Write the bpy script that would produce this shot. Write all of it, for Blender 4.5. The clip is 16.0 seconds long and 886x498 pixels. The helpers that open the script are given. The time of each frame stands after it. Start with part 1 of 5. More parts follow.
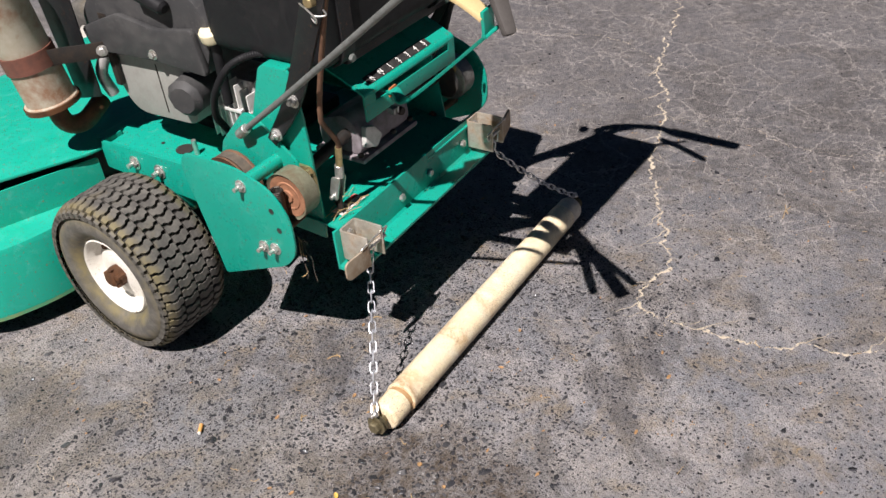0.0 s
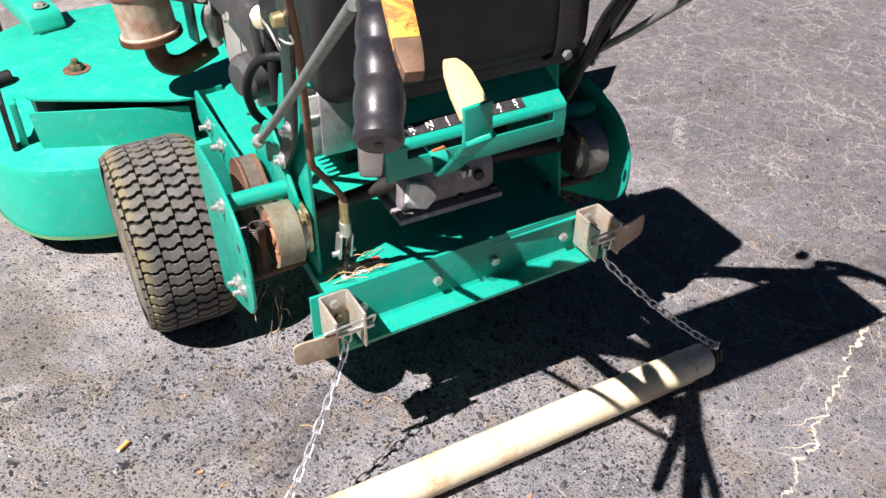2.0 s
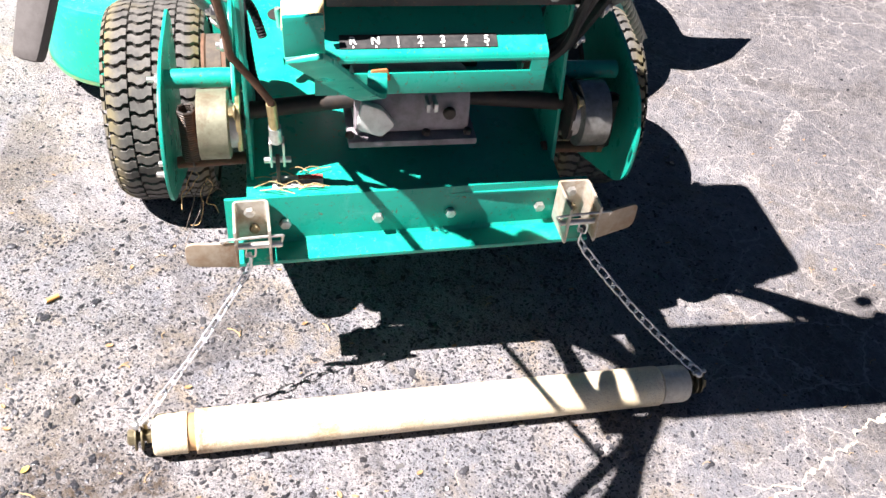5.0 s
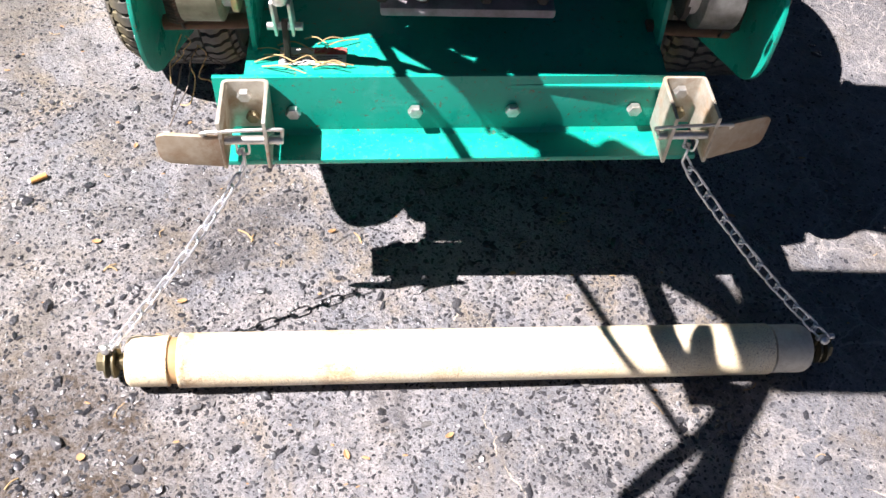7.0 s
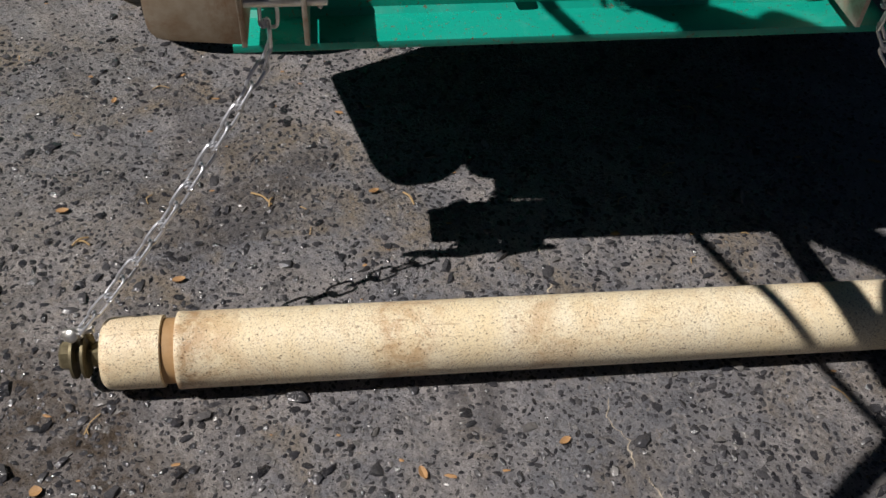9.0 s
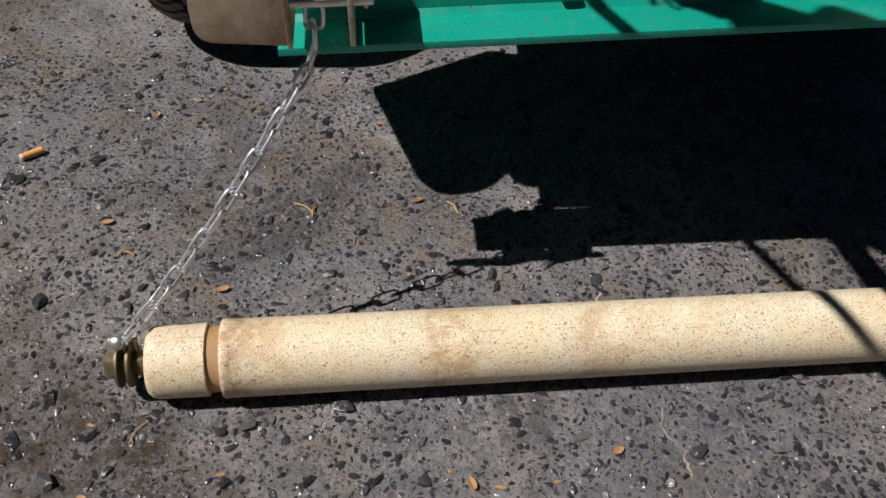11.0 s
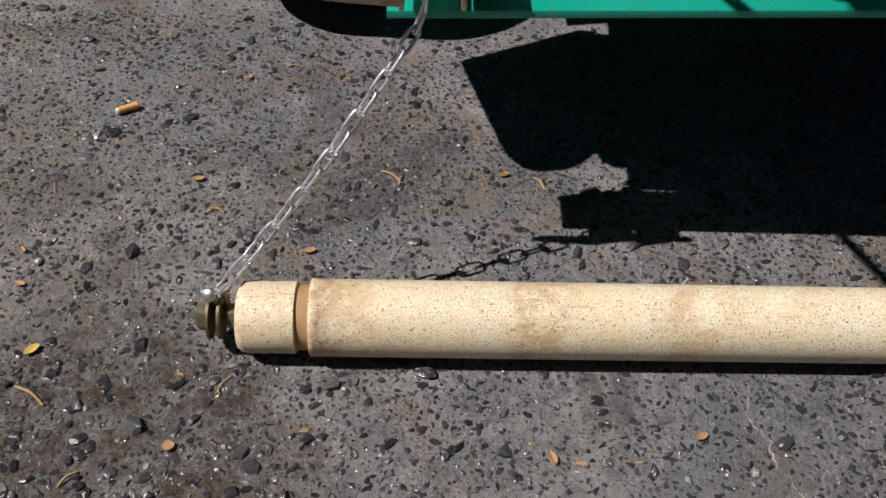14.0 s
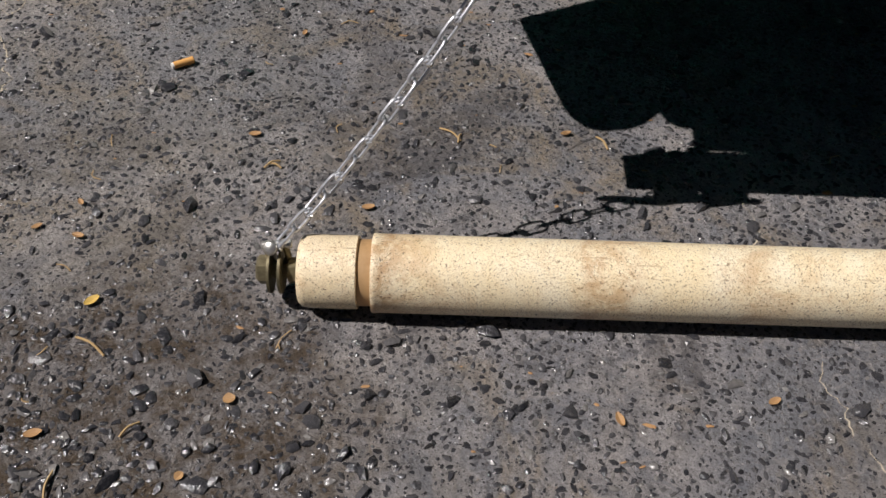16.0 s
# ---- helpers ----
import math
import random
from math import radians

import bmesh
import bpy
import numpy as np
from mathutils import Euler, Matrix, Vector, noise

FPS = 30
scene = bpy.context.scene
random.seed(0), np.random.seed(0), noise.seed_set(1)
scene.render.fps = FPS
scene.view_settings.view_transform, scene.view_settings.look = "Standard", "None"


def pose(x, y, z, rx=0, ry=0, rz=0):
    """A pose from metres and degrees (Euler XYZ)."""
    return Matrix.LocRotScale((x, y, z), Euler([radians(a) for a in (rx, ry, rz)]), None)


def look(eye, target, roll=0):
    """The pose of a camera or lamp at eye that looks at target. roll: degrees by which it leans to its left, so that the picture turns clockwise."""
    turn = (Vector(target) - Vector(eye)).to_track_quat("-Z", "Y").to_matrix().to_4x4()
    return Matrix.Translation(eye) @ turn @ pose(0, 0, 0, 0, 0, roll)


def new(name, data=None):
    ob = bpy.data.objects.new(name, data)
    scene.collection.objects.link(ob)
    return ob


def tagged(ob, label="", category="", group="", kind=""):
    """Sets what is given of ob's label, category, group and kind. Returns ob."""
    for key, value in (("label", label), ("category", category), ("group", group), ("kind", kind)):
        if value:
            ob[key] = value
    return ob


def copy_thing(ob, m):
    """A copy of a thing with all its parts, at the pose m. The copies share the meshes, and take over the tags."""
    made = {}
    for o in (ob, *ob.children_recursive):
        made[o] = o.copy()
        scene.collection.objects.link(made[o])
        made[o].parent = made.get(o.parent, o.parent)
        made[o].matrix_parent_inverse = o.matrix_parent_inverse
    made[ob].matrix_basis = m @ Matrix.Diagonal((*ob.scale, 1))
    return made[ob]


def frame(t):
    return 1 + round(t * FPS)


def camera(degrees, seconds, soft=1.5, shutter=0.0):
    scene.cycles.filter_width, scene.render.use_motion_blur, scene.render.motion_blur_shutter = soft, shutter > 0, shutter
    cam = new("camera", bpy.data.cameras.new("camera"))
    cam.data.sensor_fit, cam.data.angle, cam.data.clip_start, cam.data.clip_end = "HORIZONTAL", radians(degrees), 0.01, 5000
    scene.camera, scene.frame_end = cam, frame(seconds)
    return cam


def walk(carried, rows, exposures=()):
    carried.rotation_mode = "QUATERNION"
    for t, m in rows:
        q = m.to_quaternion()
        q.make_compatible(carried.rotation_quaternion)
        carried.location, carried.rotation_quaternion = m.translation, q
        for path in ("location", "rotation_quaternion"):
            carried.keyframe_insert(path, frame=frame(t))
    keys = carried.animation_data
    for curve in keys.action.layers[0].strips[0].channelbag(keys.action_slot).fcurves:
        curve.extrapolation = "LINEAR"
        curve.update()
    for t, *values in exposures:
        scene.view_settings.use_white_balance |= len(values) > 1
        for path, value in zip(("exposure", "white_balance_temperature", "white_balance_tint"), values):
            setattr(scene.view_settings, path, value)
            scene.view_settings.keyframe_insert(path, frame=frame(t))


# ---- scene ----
cam = camera(53.1, 16.0)
PATH = [
    (0, (-1.166, -0.903, 1.122), (0.168, 0.078, 0.001), -4.1),
    (0.5, (-0.988, -0.864, 1.102), (0.359, 0.161, 0.036), -0.5),
    (1, (-0.809, -0.913, 1.088), (0.286, 0.359, 0.0), 2.1),
    (1.5, (-0.656, -0.933, 1.084), (0.245, 0.446, -0.05), 3.0),
    (2, (-0.534, -0.888, 1.08), (0.242, 0.522, -0.108), 2.8),
    (2.2, (-0.476, -0.889, 1.102), (0.194, 0.539, -0.127), 1.8),
    (2.5, (-0.354, -0.911, 1.082), (0.189, 0.587, -0.126), 5.8),
    (3, (-0.275, -0.91, 1.071), (0.138, 0.583, -0.194), 7.6),
    (3.5, (-0.252, -0.908, 1.059), (0.19, 0.569, -0.214), 8.8),
    (4, (-0.227, -0.916, 1.042), (0.193, 0.518, -0.287), 10.3),
    (4.2, (-0.217, -0.92, 1.042), (0.213, 0.51, -0.288), 10.3),
    (6.3, (-0.132, -0.74, 1.01), (0.147, 0.553, -0.49), 7.1),
    (6.5, (-0.104, -0.727, 0.984), (0.114, 0.534, -0.553), 9.0),
    (7, (-0.092, -0.649, 0.886), (0.077, 0.578, -0.684), 7.9),
    (7.5, (-0.149, -0.534, 0.757), (0.242, 0.555, -0.874), 5.7),
    (8, (-0.172, -0.497, 0.603), (0.174, 0.71, -0.954), 5.1),
    (8.5, (-0.171, -0.54, 0.581), (0.074, 0.741, -0.935), 7.0),
    (9, (-0.159, -0.568, 0.59), (0.044, 0.798, -0.856), 5.9),
    (9.5, (-0.165, -0.565, 0.573), (0.032, 0.851, -0.826), 5.2),
    (9.7, (-0.172, -0.561, 0.575), (0.02, 0.85, -0.829), 5.0),
    (11.8, (-0.164, -0.574, 0.563), (-0.064, 0.841, -0.847), 2.4),
    (12, (-0.167, -0.574, 0.562), (-0.049, 0.84, -0.848), 3.1),
    (12.5, (-0.164, -0.575, 0.558), (-0.047, 0.831, -0.86), 2.9),
    (13, (-0.165, -0.573, 0.55), (-0.071, 0.829, -0.873), 2.4),
    (13.5, (-0.183, -0.57, 0.552), (-0.113, 0.81, -0.894), 2.9),
    (14, (-0.197, -0.577, 0.557), (-0.187, 0.817, -0.877), 3.2),
    (14.5, (-0.197, -0.572, 0.546), (-0.218, 0.801, -0.907), 2.1),
    (15, (-0.199, -0.579, 0.547), (-0.248, 0.788, -0.913), 1.9),
    (15.5, (-0.206, -0.579, 0.544), (-0.265, 0.779, -0.923), 1.5),
    (16, (-0.22, -0.578, 0.534), (-0.28, 0.773, -0.939), 1.9),
]
# the camera's own exposure and white balance along the way
LIGHT = [
    (0.0, 0.6, 6350, 16), (1.0, 0.5, 6400, 15), (1.5, 0.92, 6350, 16), (2.0, 1.25, 6300, 18), (2.5, 1.6, 6300, 18), (3.0, 1.85, 6300, 18), (3.5, 1.9, 6300, 18),
    (4.2, 1.92, 6250, 18), (6.3, 2.0, 6250, 18), (7.0, 1.75, 6200, 18), (7.3, 1.5, 6200, 16), (7.6, 1.0, 6150, 15), (8.0, 0.62, 6200, 14), (8.5, 0.05, 6250, 13.5), (9.0, -0.12, 6400, 13), (9.5, -0.05, 6350, 13.5), (12.0, -0.05, 6350, 14), (16.0, -0.03, 6350, 14),
]
walk(cam, [(t, look(eye, target, roll)) for t, eye, target, roll in PATH], LIGHT)

# the light of the place: clear sky, sun from the mower's left
SUN = Vector((-0.681, -0.152, 1.0)).normalized()
world = bpy.data.worlds.new("sky")
scene.world = world
world.use_nodes = True
sky = world.node_tree.nodes.new("ShaderNodeTexSky")
sky.sky_type, sky.sun_disc = "NISHITA", False
sky.ozone_density, sky.dust_density = 8.0, 0.2
sky.sun_elevation = math.asin(SUN.z)
sky.sun_rotation = math.atan2(SUN.x, SUN.y)
sky_out = world.node_tree.nodes["Background"]
sky_out.inputs["Strength"].default_value = 0.0075
world.node_tree.links.new(sky.outputs[0], sky_out.inputs["Color"])
sun = new("sun", bpy.data.lights.new("sun", "SUN"))
sun.data.energy, sun.data.angle, sun.data.color = 5.0, radians(0.53), (1.0, 0.955, 0.89)
sun.matrix_world = look(SUN * 20, (0, 0, 0))


# ---- materials ----
class Nodes:
    """A small writer of node materials."""

    def __init__(self, name, rough=0.5, metal=0.0, spec=0.5):
        self.mat = bpy.data.materials.new(name)
        self.mat.use_nodes = True
        self.tree = self.mat.node_tree
        self.bsdf = self.tree.nodes["Principled BSDF"]
        self.bsdf.inputs["Roughness"].default_value = rough
        self.bsdf.inputs["Metallic"].default_value = metal
        self.bsdf.inputs["Specular IOR Level"].default_value = spec
        self.coords = self.tree.nodes.new("ShaderNodeTexCoord").outputs["Object"]

    def link(self, a, b):
        self.tree.links.new(a, b)

    def put(self, socket, value):
        if isinstance(value, bpy.types.NodeSocket):
            self.link(value, socket)
        else:
            socket.default_value = value

    def noise(self, scale, detail=4.0, rough=0.6, distort=0.0, stretch=None):
        n = self.tree.nodes.new("ShaderNodeTexNoise")
        n.inputs["Scale"].default_value = scale
        n.inputs["Detail"].default_value = detail
        n.inputs["Roughness"].default_value = rough
        n.inputs["Distortion"].default_value = distort
        if stretch:
            m = self.tree.nodes.new("ShaderNodeMapping")
            m.inputs["Scale"].default_value = stretch
            self.link(self.coords, m.inputs["Vector"])
            self.link(m.outputs[0], n.inputs["Vector"])
        else:
            self.link(self.coords, n.inputs["Vector"])
        return n.outputs["Fac"]

    def cells(self, scale, feature="F1", out="Distance", rand=1.0):
        n = self.tree.nodes.new("ShaderNodeTexVoronoi")
        n.feature = feature
        n.inputs["Scale"].default_value = scale
        n.inputs["Randomness"].default_value = rand
        self.link(self.coords, n.inputs["Vector"])
        return n.outputs[out]

    def ramp(self, fac, *stops):
        n = self.tree.nodes.new("ShaderNodeValToRGB")
        e = n.color_ramp.elements
        while len(e) < len(stops):
            e.new(0.5)
        for el, (p, c) in zip(e, stops):
            el.position = p
            el.color = (c, c, c, 1) if isinstance(c, (int, float)) else (*c, 1)
        self.link(fac, n.inputs["Fac"])
        return n.outputs["Color"]

    def mix(self, fac, a, b, kind="MIX"):
        n = self.tree.nodes.new("ShaderNodeMixRGB")
        n.blend_type = kind
        for k, v in (("Fac", fac), ("Color1", a), ("Color2", b)):
            self.put(n.inputs[k], v if not isinstance(v, tuple) else (*v, 1))
        return n.outputs["Color"]

    def math(self, op, a, b=0.0):
        n = self.tree.nodes.new("ShaderNodeMath")
        n.operation = op
        self.put(n.inputs[0], a)
        self.put(n.inputs[1], b)
        return n.outputs[0]

    def color(self, value):
        self.put(self.bsdf.inputs["Base Color"], value if not isinstance(value, tuple) else (*value, 1))
        return self

    def rough(self, value):
        self.put(self.bsdf.inputs["Roughness"], value)
        return self

    def bump(self, height, strength=0.3, distance=0.001):
        n = self.tree.nodes.new("ShaderNodeBump")
        n.inputs["Strength"].default_value = strength
        n.inputs["Distance"].default_value = distance
        self.link(height, n.inputs["Height"])
        self.link(n.outputs[0], self.bsdf.inputs["Normal"])
        return self


def painted(name, base, dust, rust, wear=0.62, rough=0.38, fade=(0.0, 0.0, 0.0)):
    n = Nodes(name, rough)
    big, fine = n.noise(9, 5, 0.65), n.noise(140, 4, 0.7)
    c = n.mix(n.ramp(big, (0.38, 0.0), (0.72, 0.55)), base, fade)
    # broad smears of the dust tone, which also paint the deck's sheen
    c = n.mix(n.ramp(n.noise(34, 6, 0.72, 0.4), (0.56, 0.0), (0.72, 0.4)), c, dust)
    c = n.mix(n.ramp(fine, (wear, 0.0), (wear + 0.1, 0.35)), c, dust)
    c = n.mix(n.ramp(n.noise(58, 8, 0.75), (0.67, 0.0), (0.72, 0.9)), c, rust)
    c = n.mix(n.ramp(n.noise(210, 5, 0.75, 0.6), (0.6, 0.0), (0.65, 0.9)), c, rust)
    n.color(c).rough(n.ramp(n.noise(24, 5), (0.3, rough - 0.08), (0.7, rough + 0.22)))
    return n.bump(n.noise(260, 3), 0.12, 0.0006).mat


def metal(name, base, dark, rough=0.35, metallic=0.9, scale=60.0, rust=None):
    n = Nodes(name, rough, metallic)
    c = n.mix(n.ramp(n.noise(scale, 6, 0.7), (0.4, 0.0), (0.7, 0.8)), base, dark)
    if rust:
        c = n.mix(n.ramp(n.noise(scale * 0.6, 7, 0.75, 0.3), (0.48, 0.0), (0.66, 0.9)), c, rust)
        n.put(n.bsdf.inputs["Metallic"], n.ramp(n.noise(scale * 0.6, 7, 0.75, 0.3), (0.48, metallic), (0.66, 0.0)))
    n.color(c).rough(n.ramp(n.noise(scale * 1.7, 4), (0.3, rough), (0.7, rough + 0.2)))
    return n.bump(n.noise(scale * 6, 3), 0.15, 0.0005).mat


def plastic(name, base, dust, rough=0.45, amount=0.3, scale=30.0, spec=0.5):
    n = Nodes(name, rough, 0.0, spec)
    c = n.mix(n.ramp(n.noise(scale, 6, 0.7), (0.45, 0.0), (0.75, amount)), base, dust)
    c = n.mix(n.ramp(n.noise(scale * 9, 3, 0.6), (0.62, 0.0), (0.72, amount)), c, dust)
    n.color(c).rough(n.ramp(n.noise(scale * 2, 4), (0.3, rough - 0.05), (0.7, rough + 0.2)))
    return n.bump(n.noise(scale * 20, 2), 0.15, 0.0004).mat


def asphalt_material():
    n = Nodes("asphalt", 0.8, 0.0, 0.35)
    big, mid = n.noise(1.7, 6, 0.6, 0.6), n.noise(11, 6, 0.7, 0.3)
    c = n.mix(n.ramp(big, (0.36, 0.0), (0.64, 1.0)), (0.325, 0.3, 0.295), (0.42, 0.392, 0.384))
    # bluish tar film, dusty haze and tan dirt, each in patches of its own
    c = n.mix(n.ramp(n.noise(3.6, 7, 0.7, 0.5), (0.44, 0.0), (0.58, 0.68)), c, (0.15, 0.165, 0.2))
    c = n.mix(n.ramp(mid, (0.52, 0.0), (0.68, 0.5)), c, (0.13, 0.118, 0.104))
    c = n.mix(n.ramp(n.noise(4.1, 7, 0.7, 0.9), (0.54, 0.0), (0.72, 0.55)), c, (0.26, 0.258, 0.262))
    c = n.mix(n.ramp(n.noise(7.5, 7, 0.72, 0.8), (0.5, 0.0), (0.62, 0.7)), c, (0.24, 0.18, 0.105))
    c = n.mix(n.ramp(n.noise(3.3, 5, 0.75, 1.2), (0.63, 0.0), (0.72, 0.55)), c, (0.06, 0.052, 0.05))
    # tarry, darker clusters a few centimetres across
    c = n.mix(n.ramp(n.noise(34, 6, 0.75, 0.8), (0.47, 0.0), (0.6, 0.6)), c, (0.13, 0.138, 0.162))
    # the pavement gets darker and more cracked towards the mower's right, dustier towards its left
    where = n.tree.nodes.new("ShaderNodeSeparateXYZ")
    n.link(n.coords, where.inputs[0])
    aside = n.math("ADD", where.outputs["X"], n.math("MULTIPLY", n.noise(2.6, 5, 0.65, 0.6), 1.1))
    tarred = n.ramp(n.math("MULTIPLY", aside, 0.3), (0.16, 0.0), (0.48, 1.0))
    c = n.mix(n.math("MULTIPLY", tarred, 0.86), c, (0.088, 0.083, 0.088))
    c = n.mix(n.ramp(n.noise(2.1, 6, 0.72, 1.4), (0.52, 0.0), (0.6, 0.72)), c, (0.07, 0.063, 0.062))
    dusty = n.ramp(n.math("MULTIPLY", n.math("ADD", aside, 0.6), 0.5), (0.22, 1.0), (0.5, 0.0))
    c = n.mix(n.math("MULTIPLY", dusty, n.ramp(n.noise(5, 7, 0.75, 0.6), (0.4, 0.08), (0.62, 0.5))), c, (0.33, 0.28, 0.205))
    # a worn, dirty patch by the roller's end
    far = n.tree.nodes.new("ShaderNodeVectorMath")
    far.operation = "DISTANCE"
    n.link(n.coords, far.inputs[0])
    far.inputs[1].default_value = (-0.46, -0.295, 0)
    patch = n.ramp(n.math("ADD", far.outputs["Value"], n.math("MULTIPLY", n.noise(14, 6, 0.7), 0.3)), (0.28, 1.0), (0.35, 0.0))
    dirt = n.mix(n.ramp(n.noise(42, 6, 0.75, 0.5), (0.42, 0.0), (0.6, 1.0)), (0.06, 0.037, 0.017), (0.22, 0.205, 0.202))
    c = n.mix(n.math("MULTIPLY", patch, 0.95), c, dirt)
    # warped places, so that no line of the cracks runs straight
    warp = n.tree.nodes.new("ShaderNodeTexNoise")
    warp.inputs["Scale"].default_value = 60
    warp.inputs["Detail"].default_value = 4
    n.link(n.coords, warp.inputs["Vector"])
    w = n.tree.nodes.new("ShaderNodeMixRGB")
    w.inputs["Fac"].default_value = 0.024
    n.link(n.coords, w.inputs["Color1"])
    n.link(warp.outputs["Color"], w.inputs["Color2"])
    net = None
    for scale, width, low, high, full in ((8, 0.016, 0.42, 0.52, 0.9), (21, 0.034, 0.44, 0.55, 0.85), (62, 0.1, 0.46, 0.6, 0.4), (135, 0.16, 0.42, 0.58, 0.45)):
        v = n.tree.nodes.new("ShaderNodeTexVoronoi")
        v.feature = "DISTANCE_TO_EDGE"
        v.inputs["Scale"].default_value = scale
        n.link(w.outputs["Color"], v.inputs["Vector"])
        line = n.math("MULTIPLY", n.ramp(v.outputs["Distance"], (0.0, 1.0), (width, 0.0)), n.ramp(n.noise(scale * 0.3, 5, 0.7), (low, 0.0), (high, full)))
        net = line if net is None else n.math("MAXIMUM", net, line)
    # dark chips of three sizes, pale grit
    for scale, size, low, high, amount in ((105, 0.4, 0.5, 0.56, 0.55), (190, 0.42, 0.48, 0.56, 0.7), (430, 0.44, 0.46, 0.55, 0.6)):
        chips = n.ramp(n.math("ADD", n.cells(scale), n.math("MULTIPLY", n.noise(scale * 2.6, 2), 0.36)), (size, 1.0), (size + 0.05, 0.0))
        sparse = n.ramp(n.noise(scale * 0.31, 3), (low, 0.0), (high, 1.0))
        c = n.mix(n.math("MULTIPLY", n.math("MULTIPLY", chips, sparse), amount), c, (0.028, 0.0275, 0.029))
    grit = n.math("MULTIPLY", n.ramp(n.cells(420), (0.1, 1.0), (0.17, 0.0)), n.ramp(n.noise(130, 3), (0.5, 0.0), (0.6, 0.8)))
    c = n.mix(grit, c, (0.6, 0.58, 0.56))
    c = n.mix(n.ramp(n.noise(800, 4, 0.75), (0.38, 0.6), (0.5, 0.0)), c, (0.06, 0.055, 0.052))
    net = n.math("MULTIPLY", net, n.ramp(tarred, (0.0, 0.3), (0.6, 0.85)))
    c = n.mix(net, c, (0.46, 0.42, 0.385))
    pale = n.ramp(n.cells(120), (0.06, 1.0), (0.11, 0.0))
    c = n.mix(n.math("MULTIPLY", pale, 0.6), c, (0.42, 0.4, 0.37))
    # tan dust in small dabs
    c = n.mix(n.ramp(n.noise(85, 7, 0.78, 0.9), (0.62, 0.0), (0.7, 0.6)), c, (0.3, 0.2, 0.1))
    n.color(c).rough(n.ramp(n.noise(90, 4), (0.3, 0.38), (0.7, 0.75)))
    h = n.math("ADD", n.math("MULTIPLY", n.noise(480, 6, 0.8), 1.0), n.math("MULTIPLY", n.cells(210), -0.6))
    return n.bump(h, 0.9, 0.0032).mat


def stone_colour(n, info):
    c = n.ramp(info, (0.0, (0.017, 0.017, 0.02)), (0.5, (0.036, 0.036, 0.041)), (0.85, (0.07, 0.068, 0.072)), (1.0, (0.19, 0.18, 0.17)))
    c = n.mix(n.ramp(n.noise(420, 5, 0.7), (0.52, 0.0), (0.68, 0.5)), c, (0.13, 0.122, 0.115))
    n.color(c).rough(n.ramp(n.noise(700, 3), (0.3, 0.08), (0.7, 0.3)))
    return n.bump(n.noise(300, 3, 0.55), 0.9, 0.0014).mat


def stone_material():
    n = Nodes("dark_chip", 0.3, 0.0, 0.65)
    return stone_colour(n, n.tree.nodes.new("ShaderNodeNewGeometry").outputs["Random Per Island"])


def pvc_material():
    n = Nodes("stained_pvc", 0.42)
    c = n.mix(n.ramp(n.noise(9, 7, 0.7, 0.5, (1, 2, 2)), (0.34, 0.0), (0.68, 1.0)), (0.9, 0.75, 0.48), (0.96, 0.88, 0.68))
    where = n.tree.nodes.new("ShaderNodeSeparateXYZ")
    n.link(n.coords, where.inputs[0])
    run = n.math("ADD", where.outputs["Z"], n.math("MULTIPLY", n.math("SUBTRACT", n.noise(26, 6, 0.75), 0.5), 0.09))
    ring = n.ramp(run, (0.0, 0.25), (0.05, 0.3), (0.062, 0.95), (0.08, 0.6), (0.12, 0.1), (0.2, 0.05), (0.214, 0.75), (0.24, 0.65), (0.258, 0.05), (0.31, 0.0), (0.325, 0.55), (0.345, 0.5), (0.365, 0.0))
    c = n.mix(n.math("MULTIPLY", ring, n.ramp(n.noise(55, 8, 0.85, 0.3), (0.43, 0.05), (0.55, 0.8))), c, (0.44, 0.22, 0.08))
    c = n.mix(n.ramp(n.noise(15, 9, 0.82, 0.5), (0.5, 0.0), (0.66, 0.42)), c, (0.6, 0.36, 0.15))
    # dark scuffs, worn pale rubs
    c = n.mix(n.ramp(n.noise(24, 8, 0.8, 1.2, (1, 1, 0.5)), (0.61, 0.0), (0.67, 0.7)), c, (0.24, 0.13, 0.055))
    c = n.mix(n.ramp(n.noise(30, 7, 0.8, 0.8, (1, 1, 0.35)), (0.6, 0.0), (0.7, 0.2)), c, (0.98, 0.94, 0.82))
    # grime in the pores: fine brown specks, dark pits, hairline scratches along and across
    speck = n.ramp(n.noise(900, 6, 0.85, 0.3), (0.52, 0.0), (0.58, 1.0))
    c = n.mix(n.math("MULTIPLY", speck, n.ramp(n.noise(18, 6, 0.75), (0.36, 0.3), (0.6, 0.95))), c, (0.4, 0.24, 0.1))
    c = n.mix(n.ramp(n.noise(360, 5, 0.75, 0.2, (1, 1, 0.06)), (0.62, 0.0), (0.66, 0.5)), c, (0.3, 0.18, 0.09))
    c = n.mix(n.ramp(n.noise(190, 4, 0.7, 0.6, (1, 1, 6)), (0.66, 0.0), (0.7, 0.6)), c, (0.26, 0.16, 0.08))
    c = n.mix(n.ramp(n.noise(640, 3, 0.7), (0.6, 0.0), (0.63, 0.95)), c, (0.12, 0.065, 0.03))
    c = n.mix(n.ramp(n.noise(170, 4, 0.7, 0.8), (0.68, 0.0), (0.7, 0.9)), c, (0.09, 0.06, 0.035))
    n.color(c).rough(n.ramp(n.noise(80, 5), (0.3, 0.28), (0.7, 0.6)))
    return n.bump(n.noise(420, 5, 0.75), 0.5, 0.0011).mat


